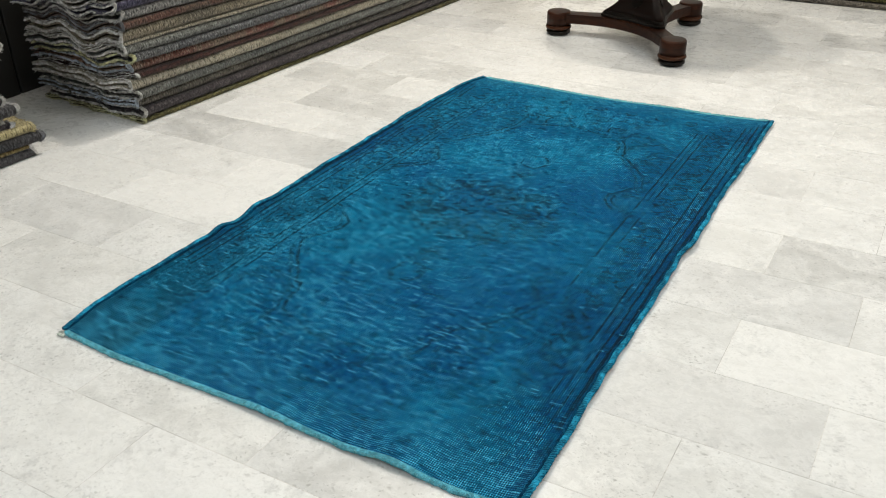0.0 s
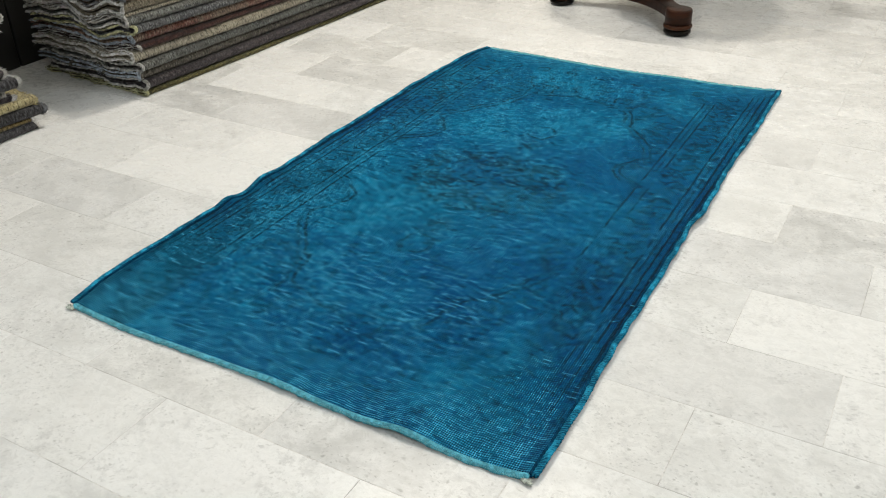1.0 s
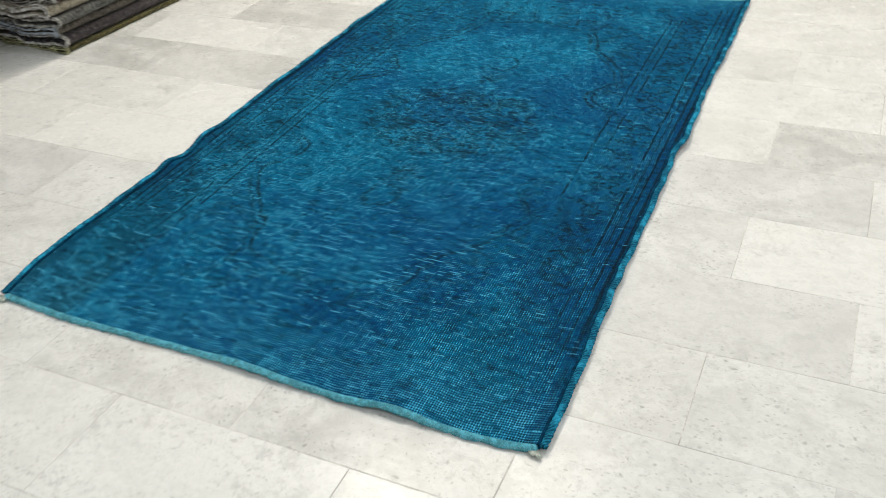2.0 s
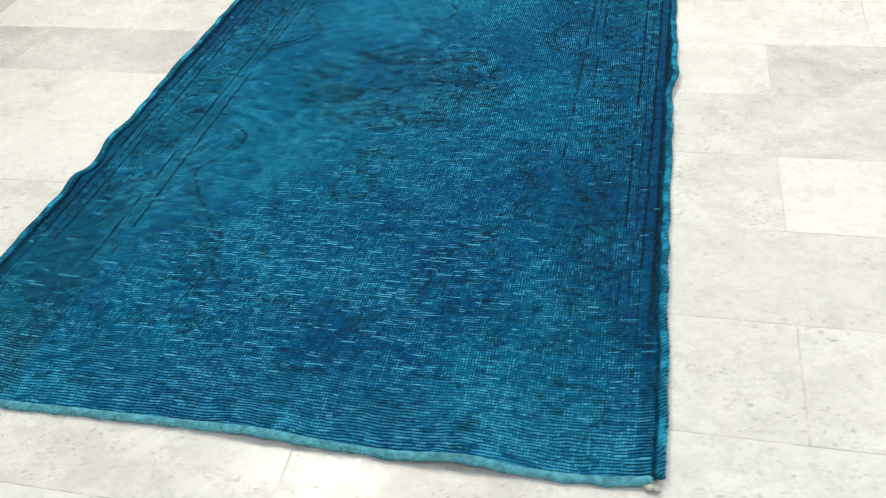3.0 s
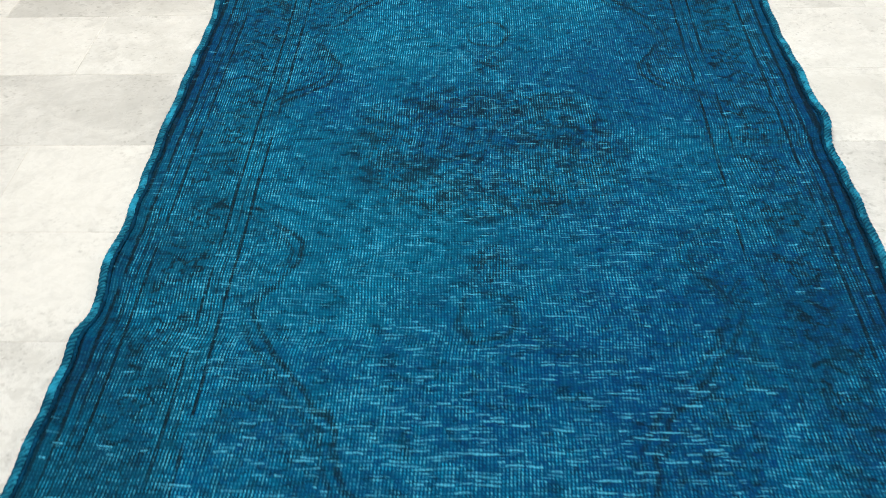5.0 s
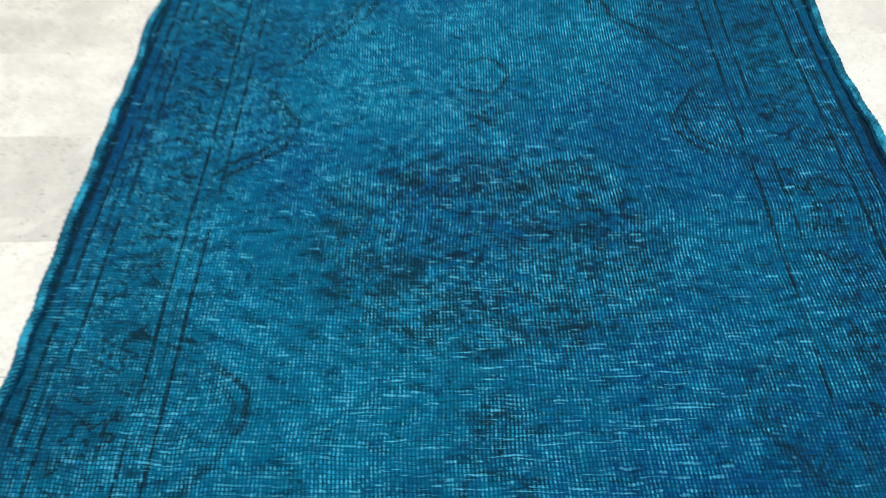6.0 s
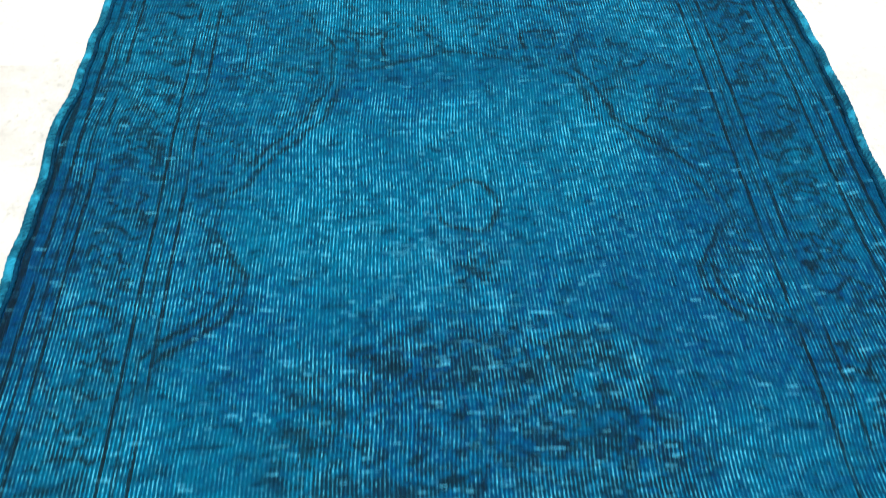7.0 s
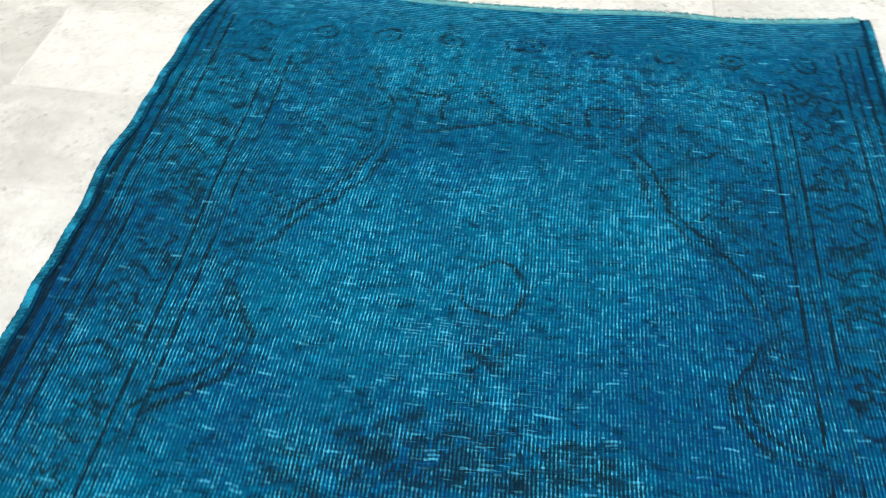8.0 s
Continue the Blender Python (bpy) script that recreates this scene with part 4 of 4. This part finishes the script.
PILE = {
    "olive": wool("olive_pile", (0.085, 0.075, 0.022), (0.045, 0.045, 0.018), 0.7, fleck=(0.28, 0.26, 0.12)),
    "plum_grey": wool("plum_grey_pile", (0.060, 0.050, 0.055), (0.035, 0.030, 0.036), 0.7, fleck=(0.20, 0.18, 0.18)),
    "brown_grey": wool("brown_grey_pile", (0.110, 0.098, 0.080), (0.065, 0.060, 0.056), 0.8, fleck=(0.34, 0.31, 0.27)),
    "slate": wool("slate_pile", (0.112, 0.114, 0.106), (0.150, 0.150, 0.135), 0.7, fleck=(0.33, 0.35, 0.35)),
    "cream": wool("cream_pile", (0.360, 0.325, 0.250), (0.280, 0.250, 0.200), 0.8, fleck=(0.58, 0.54, 0.45)),
    "maroon": wool("maroon_pile", (0.060, 0.026, 0.022), (0.035, 0.020, 0.018), 0.7, fleck=(0.18, 0.09, 0.08)),
    "rust": wool("rust_pile", (0.225, 0.165, 0.125), (0.190, 0.060, 0.050), 0.9, fleck=(0.48, 0.40, 0.33)),
    "blue_grey": wool("blue_grey_pile", (0.098, 0.098, 0.102), (0.065, 0.066, 0.076), 0.8, fleck=(0.34, 0.35, 0.36)),
    "silver": wool("silver_pile", (0.200, 0.195, 0.190), (0.120, 0.120, 0.130), 0.8, fleck=(0.48, 0.46, 0.44)),
    "tan": wool("tan_pile", (0.205, 0.175, 0.125), (0.130, 0.115, 0.090), 0.8, fleck=(0.44, 0.39, 0.31)),
    "navy": wool("navy_pile", (0.040, 0.036, 0.075), (0.060, 0.055, 0.085), 0.8, fleck=(0.20, 0.19, 0.25)),
    "dark_brown": wool("dark_brown_pile", (0.085, 0.060, 0.045), (0.120, 0.045, 0.035), 0.8, fleck=(0.26, 0.20, 0.16)),
    "charcoal": wool("charcoal_pile", (0.045, 0.044, 0.048), (0.065, 0.064, 0.068), 0.8, fleck=(0.16, 0.16, 0.17)),
    "mustard": wool("mustard_pile", (0.220, 0.165, 0.070), (0.150, 0.115, 0.060), 0.8, fleck=(0.40, 0.33, 0.20)),
    "straw": wool("straw_pile", (0.420, 0.360, 0.190), (0.350, 0.300, 0.160), 0.7, fleck=(0.60, 0.54, 0.36)),
}
CUT = {
    "pale": fleece("pale_cut_wool", (0.74, 0.72, 0.65)),
    "blue": fleece("blue_grey_cut_wool", (0.46, 0.52, 0.60)),
    "grey": fleece("grey_cut_wool", (0.58, 0.58, 0.56)),
    "dark": fleece("dark_cut_wool", (0.20, 0.205, 0.22)),
    "straw": fleece("straw_cut_wool", (0.55, 0.48, 0.28)),
    "green": fleece("olive_cut_wool", (0.55, 0.55, 0.34)),
}
WORDS = {"plum_grey": "dark plum grey", "brown_grey": "brown and grey", "blue_grey": "blue grey", "dark_brown": "dark brown", "slate": "slate grey", "silver": "silver grey"}


def stack(layers, base, turn, length, depth, seed, where, group):
    """Rugs folded and laid on one another; base is the near front corner, turn in degrees."""
    z = 0.0
    frame_m = Matrix.Translation((*base, 0)) @ Matrix.Rotation(radians(turn), 4, "Z")
    for k, (tint, thick, cut, fringed) in enumerate(layers):
        rnd = random.Random(seed * 100 + k)
        ob = folded_rug("folded_rug", length + rnd.uniform(-0.08, 0.08), depth + rnd.uniform(-0.03, 0.02), thick, z,
                        rnd.uniform(-0.010, 0.008) if k else 0.010, rnd.uniform(-0.016, 0.014), PILE[tint], CUT[cut], seed * 31 + k * 7, seed, CUT[fringed or cut])
        ob.matrix_world = frame_m
        tagged(ob, f"{WORDS.get(tint, tint)} folded wool rug {where}", "rug", group)
        z += thick + 0.0020
    return z


stack((("olive", 0.013, "green", "green"), ("plum_grey", 0.028, "pale", None), ("brown_grey", 0.026, "blue", None), ("slate", 0.028, "grey", None),
       ("cream", 0.030, "pale", None), ("maroon", 0.014, "grey", None), ("rust", 0.030, "blue", None), ("blue_grey", 0.026, "green", None),
       ("slate", 0.026, "pale", None), ("cream", 0.010, "grey", None), ("tan", 0.034, "pale", None), ("dark_brown", 0.022, "dark", None),
       ("silver", 0.028, "grey", None), ("navy", 0.026, "grey", None), ("brown_grey", 0.024, "pale", "pale"), ("tan", 0.026, "dark", None),
       ("dark_brown", 0.026, "pale", None), ("blue_grey", 0.028, "grey", None), ("rust", 0.026, "pale", None)),
      (-0.750, 0.890), -4.2, 2.35, 0.505, 1, "in a tall stack", "stack of folded rugs")


# the second stack, whose cut ends face the first one
def mirrored_stack(layers, base, turn, length, depth, seed, where, group):
    z = 0.0
    for k, (tint, thick, cut, fringed, back) in enumerate(layers):
        rnd = random.Random(seed * 100 + k)
        ob = folded_rug("folded_rug", length, depth, thick, z, rnd.uniform(-0.008, 0.008) - back * 0.3, back + rnd.uniform(-0.006, 0.006), PILE[tint], CUT[cut], seed * 31 + k * 7, seed, CUT[fringed] if fringed else None)
        # half a turn about the upright axis would swap the fold side, so the length is laid the other way
        for child in ob.children:
            for vert in child.data.vertices:
                vert.co.y = -vert.co.y
            child.data.flip_normals()
        ob.matrix_world = Matrix.Translation((*base, 0)) @ Matrix.Rotation(radians(turn), 4, "Z")
        tagged(ob, f"{WORDS.get(tint, tint)} folded wool rug {where}", "rug", group)
        z += thick + 0.0012
    return z


mirrored_stack((("charcoal", 0.026, "grey", "grey", 0.012), ("mustard", 0.012, "pale", "pale", 0.022), ("charcoal", 0.032, "dark", "dark", -0.004), ("straw", 0.026, "green", "straw", 0.002),
                ("plum_grey", 0.016, "pale", "pale", 0.055), ("slate", 0.014, "pale", "pale", 0.075), ("charcoal", 0.030, "grey", "grey", 0.032), ("plum_grey", 0.030, "pale", "pale", 0.062),
                ("brown_grey", 0.026, "grey", "grey", 0.150), ("charcoal", 0.028, "blue", None, 0.160), ("slate", 0.028, "grey", "grey", 0.155), ("plum_grey", 0.028, "pale", "pale", 0.048),
                ("charcoal", 0.028, "pale", "pale", 0.040), ("blue_grey", 0.028, "blue", "blue", 0.048), ("charcoal", 0.028, "grey", "grey", 0.12), ("slate", 0.030, "grey", None, 0.13), ("dark_brown", 0.028, "pale", "pale", 0.125), ("charcoal", 0.030, "grey", None, 0.13), ("plum_grey", 0.028, "grey", "grey", 0.12), ("brown_grey", 0.030, "pale", None, 0.12), ("charcoal", 0.028, "grey", None, 0.11), ("slate", 0.030, "grey", None, 0.125), ("dark_brown", 0.028, "pale", None, 0.115), ("charcoal", 0.030, "grey", None, 0.12), ("plum_grey", 0.028, "grey", None, 0.12), ("slate", 0.030, "pale", None, 0.12)),
               (-0.838, 0.585), -4.2, 1.9, 0.50, 5, "in a lower uneven stack", "second stack of folded rugs")

# the stack along the far wall
stack((("brown_grey", 0.022, "grey", None), ("olive", 0.030, "grey", None), ("charcoal", 0.030, "grey", None), ("olive", 0.030, "dark", None), ("charcoal", 0.030, "dark", None),
       ("plum_grey", 0.030, "dark", None), ("dark_brown", 0.030, "dark", None), ("olive", 0.030, "dark", None)),
      (0.35, 3.315), -90, 2.6, 0.5, 9, "in a dark far stack", "far stack of folded rugs")


# ---------------------------------------------------------------- pedestal table
def three_sided(a, turn, flat, reach):
    """Radius of a triangle with blunted corners towards turn; flat is the distance of its sides."""
    d = (a - turn + math.pi / 3) % (2 * math.pi / 3) - math.pi / 3
    off = math.pi / 3 - abs(d)
    hollow = flat * (1 - 0.10 * math.cos(off * 1.5) ** 2)
    return min(hollow / math.cos(off), reach)


def triangle_slab(bands, turn, segments=150):
    """A three-sided slab from (side distance, corner reach, height) steps."""
    bm = bmesh.new()
    rows_v = []
    for flat, reach, z in bands:
        ring = []
        for k in range(segments):
            a = 2 * math.pi * k / segments
            r = three_sided(a, turn, flat, reach)
            ring.append(bm.verts.new((r * math.cos(a), r * math.sin(a), z)))
        rows_v.append(ring)
    for a, b in zip(rows_v, rows_v[1:]):
        for k in range(segments):
            bm.faces.new((a[k], a[(k + 1) % segments], b[(k + 1) % segments], b[k]))
    bm.faces.new(rows_v[0][::-1])
    bm.faces.new(rows_v[-1])
    return bm


table = new("pedestal_table")
tagged(table, "round mahogany pedestal table on a three-cornered base with black bun feet", "table")
TURN3 = radians(70)
table.location = (0.322, 2.448, 0)
table.scale = (1, 1, 0.95)
FOOT = 0.320


def base_plate():
    """Three arms with arched hollow sides that meet under the pedestal."""
    bm = bmesh.new()
    ring = []
    for k in range(3):
        a0, a1 = TURN3 + k * 2 * math.pi / 3, TURN3 + (k + 1) * 2 * math.pi / 3
        p0, p1 = Vector((math.cos(a0), math.sin(a0))) * (FOOT - 0.015), Vector((math.cos(a1), math.sin(a1))) * (FOOT - 0.015)
        d0, d1 = Vector((math.cos(a0 + math.pi / 2), math.sin(a0 + math.pi / 2))), Vector((math.cos(a1 - math.pi / 2), math.sin(a1 - math.pi / 2)))
        s, e = p0 + d0 * 0.030, p1 + d1 * 0.030
        mid = Vector((math.cos((a0 + a1) / 2), math.sin((a0 + a1) / 2))) * 0.088
        for q in range(17):
            t = q / 16
            c = mid * 2 - (s + e) / 2
            ring.append((1 - t) ** 2 * s + 2 * t * (1 - t) * c + t * t * e)
    bands = ((0.982, 0.052), (1.0, 0.056), (1.0, 0.086), (0.985, 0.090))
    rows_v = [[bm.verts.new((p.x * s, p.y * s, z)) for p in ring] for s, z in bands]
    n = len(ring)
    for a, b in zip(rows_v, rows_v[1:]):
        for k in range(n):
            bm.faces.new((a[k], a[(k + 1) % n], b[(k + 1) % n], b[k]))
    bm.faces.new(rows_v[0][::-1])
    bm.faces.new(rows_v[-1])
    return bm


part("base_plate", base_plate(), MAHOGANY, table, "mahogany base plate with hollow sides")
for k in range(3):
    a = TURN3 + k * 2 * math.pi / 3
    fx, fy = FOOT * math.cos(a), FOOT * math.sin(a)
    drum = part("foot_block", turned(((0.040, 0.040), (0.0465, 0.043), (0.0465, 0.090), (0.0440, 0.0955), (0.036, 0.0968)), 48), MAHOGANY, table, smooth=True)
    drum.location = (fx, fy, 0)
    bun = part("bun_foot", turned(((0.030, 0.0), (0.041, 0.003), (0.0475, 0.010), (0.0475, 0.017), (0.042, 0.0225), (0.038, 0.0235)), 48), EBONY, table, "turned black bun foot", smooth=True)
    ring = part("foot_ring", turned(((0.040, 0.0225), (0.044, 0.0238), (0.050, 0.027), (0.0515, 0.033), (0.049, 0.039), (0.043, 0.042)), 48), POLISHED, table, "glossy brown turned ring", smooth=True)
    ring.location = (fx, fy, 0)
    bun.location = (fx, fy, 0)


part("plinth_moulding", triangle_slab(((0.093, 0.165, 0.0895), (0.096, 0.168, 0.093), (0.096, 0.168, 0.100), (0.090, 0.161, 0.1035), (0.091, 0.162, 0.107), (0.087, 0.155, 0.114)), TURN3), EBONY, table, "black moulded plinth").location = (0.016, 0.004, 0)
shaft = [(0.028 + 0.058 * math.exp(-8.0 * k / 28) + 0.03 * (k / 28) ** 8, 0.040 + 0.112 * math.exp(-8.5 * k / 28) + 0.05 * (k / 28) ** 8, 0.114 + 0.61 * k / 28) for k in range(29)]
part("pedestal", triangle_slab(shaft, TURN3), SHADED_WOOD, table, smooth=True).location = (0.016, 0.004, 0)
for k in range(3):
    a = TURN3 + math.pi / 3 + k * 2 * math.pi / 3
    bm = bmesh.new()
    shape = ((-0.026, 0.165), (-0.020, 0.152), (-0.008, 0.146), (0.0, 0.140), (0.008, 0.146), (0.020, 0.152), (0.026, 0.165), (0.020, 0.22), (0.012, 0.28), (-0.012, 0.28), (-0.020, 0.22))
    depth_at = lambda z: 0.90 * (0.028 + 0.058 * math.exp(-8.0 * (z - 0.114) / 0.61))
    outer_v = [bm.verts.new((depth_at(z) + 0.005, w, z)) for w, z in shape]
    inner_v = [bm.verts.new((depth_at(z) - 0.010, w, z)) for w, z in shape]
    n = len(shape)
    bm.faces.new(outer_v)
    for q in range(n):
        bm.faces.new((outer_v[q], inner_v[q], inner_v[(q + 1) % n], outer_v[(q + 1) % n]))
    bmesh.ops.recalc_face_normals(bm, faces=bm.faces)
    shield = part("carved_panel", bm, EBONY, table, "black shield-shaped carved panel")
    shield.rotation_euler, shield.location = (0, 0, a), (0.016, 0.004, 0)
part("tabletop", turned(((0.06, 0.735), (0.20, 0.745), (0.31, 0.748), (0.330, 0.754), (0.340, 0.766), (0.336, 0.778), (0.320, 0.784)), 72), MAHOGANY, table, smooth=False)


# ---------------------------------------------------------------- marble tiles, laid in half bond
def tile_mesh(name, mat):
    bm = bmesh.new()
    hx, hy, b = (TILE_W - JOINT) / 2, (TILE_D - JOINT) / 2, 0.0005
    low = [bm.verts.new((sx * hx, sy * hy, -0.010)) for sx, sy in ((-1, -1), (1, -1), (1, 1), (-1, 1))]
    mid = [bm.verts.new((sx * hx, sy * hy, -b)) for sx, sy in ((-1, -1), (1, -1), (1, 1), (-1, 1))]
    top = [bm.verts.new((sx * (hx - b), sy * (hy - b), 0.0)) for sx, sy in ((-1, -1), (1, -1), (1, 1), (-1, 1))]
    for lo, hi in ((low, mid), (mid, top)):
        for k in range(4):
            bm.faces.new((lo[k], lo[(k + 1) % 4], hi[(k + 1) % 4], hi[k]))
    bm.faces.new(top)
    me = bpy.data.meshes.new(name)
    bm.to_mesh(me)
    bm.free()
    me.materials.append(mat)
    return me


KINDS = {"w": tile_mesh("tile_white", MARBLE_WHITE), "l": tile_mesh("tile_light", MARBLE_LIGHT), "g": tile_mesh("tile_grey", MARBLE_GREY)}
# tiles whose stone is known: (row, column in half tiles) of the tile's left edge, from x = -0.05, y = 0.064
KNOWN = {(2, -4): "w", (1, -5): "l", (5, -3): "l", (0, -2): "l", (1, -1): "w", (0, 6): "w", (0, 4): "l", (1, 5): "g", (1, 7): "w", (2, 4): "l", (2, 6): "w", (3, 5): "g", (3, 7): "w", (4, 4): "w", (4, 6): "g", (5, 5): "w", (5, 7): "w", (6, 4): "g", (6, 6): "w",
         (7, 5): "w", (8, 4): "l", (8, 6): "w", (4, -2): "g", (4, -4): "g", (5, -1): "w", (5, -3): "w", (6, -2): "g", (6, -4): "w", (3, -1): "w", (3, -3): "w", (2, -2): "w", (-1, 3): "g",
         (-1, 5): "w", (10, 6): "l", (11, 5): "g", (11, 7): "g", (12, 6): "w", (13, 5): "g"}
# two tiles of row 2 meet a little under the rug's side: shift and stretch along x
TRIMMED = {(2, -2): (0.008, 1.04), (2, 0): (0.008, 0.96)}
rng_tile = random.Random(21)
rest_v, rest_f = [], []
for row in range(-18, 19):
    y0 = 0.064 + TILE_D * row
    odd = row % 2
    for col in range(-8, 24):
        if (col - odd) % 2:
            continue
        x0 = -0.05 + 0.2 * col
        cx, cy = x0 + TILE_W / 2, y0 + TILE_D / 2
        if cx < X0 - 0.1 or cx > X1 + 0.1 or cy < Y0 or cy > Y1:
            continue
        choice = KNOWN.get((row, col)) or rng_tile.choices("wlg", (0.45, 0.47, 0.08))[0]
        lift, spin = rng_tile.uniform(-0.0003, 0.0), rng_tile.uniform(-0.05, 0.05)
        if -1.1 < cx < 2.2 and -0.75 < cy < 3.3:
            ob = new("tile", KINDS[choice])
            ob.parent = floor
            shift, stretch = TRIMMED.get((row, col), (0.0, 1.0))
            ob.matrix_basis = pose(cx + shift + rng_tile.uniform(-0.0005, 0.0005), cy, lift, 0, 0, spin) @ Matrix.Diagonal((stretch, 1, 1, 1))
        else:
            b0 = len(rest_v)
            hx, hy = (TILE_W - JOINT) / 2, (TILE_D - JOINT) / 2
            for z in (-0.010, lift):
                rest_v += [(cx - hx, cy - hy, z), (cx + hx, cy - hy, z), (cx + hx, cy + hy, z), (cx - hx, cy + hy, z)]
            rest_f += [(b0 + 4, b0 + 5, b0 + 6, b0 + 7)] + [(b0 + k, b0 + (k + 1) % 4, b0 + 4 + (k + 1) % 4, b0 + 4 + k) for k in range(4)]
tagged(surface("tile_field", rest_v, rest_f, MARBLE_REST, floor, smooth=False), kind="stuff")
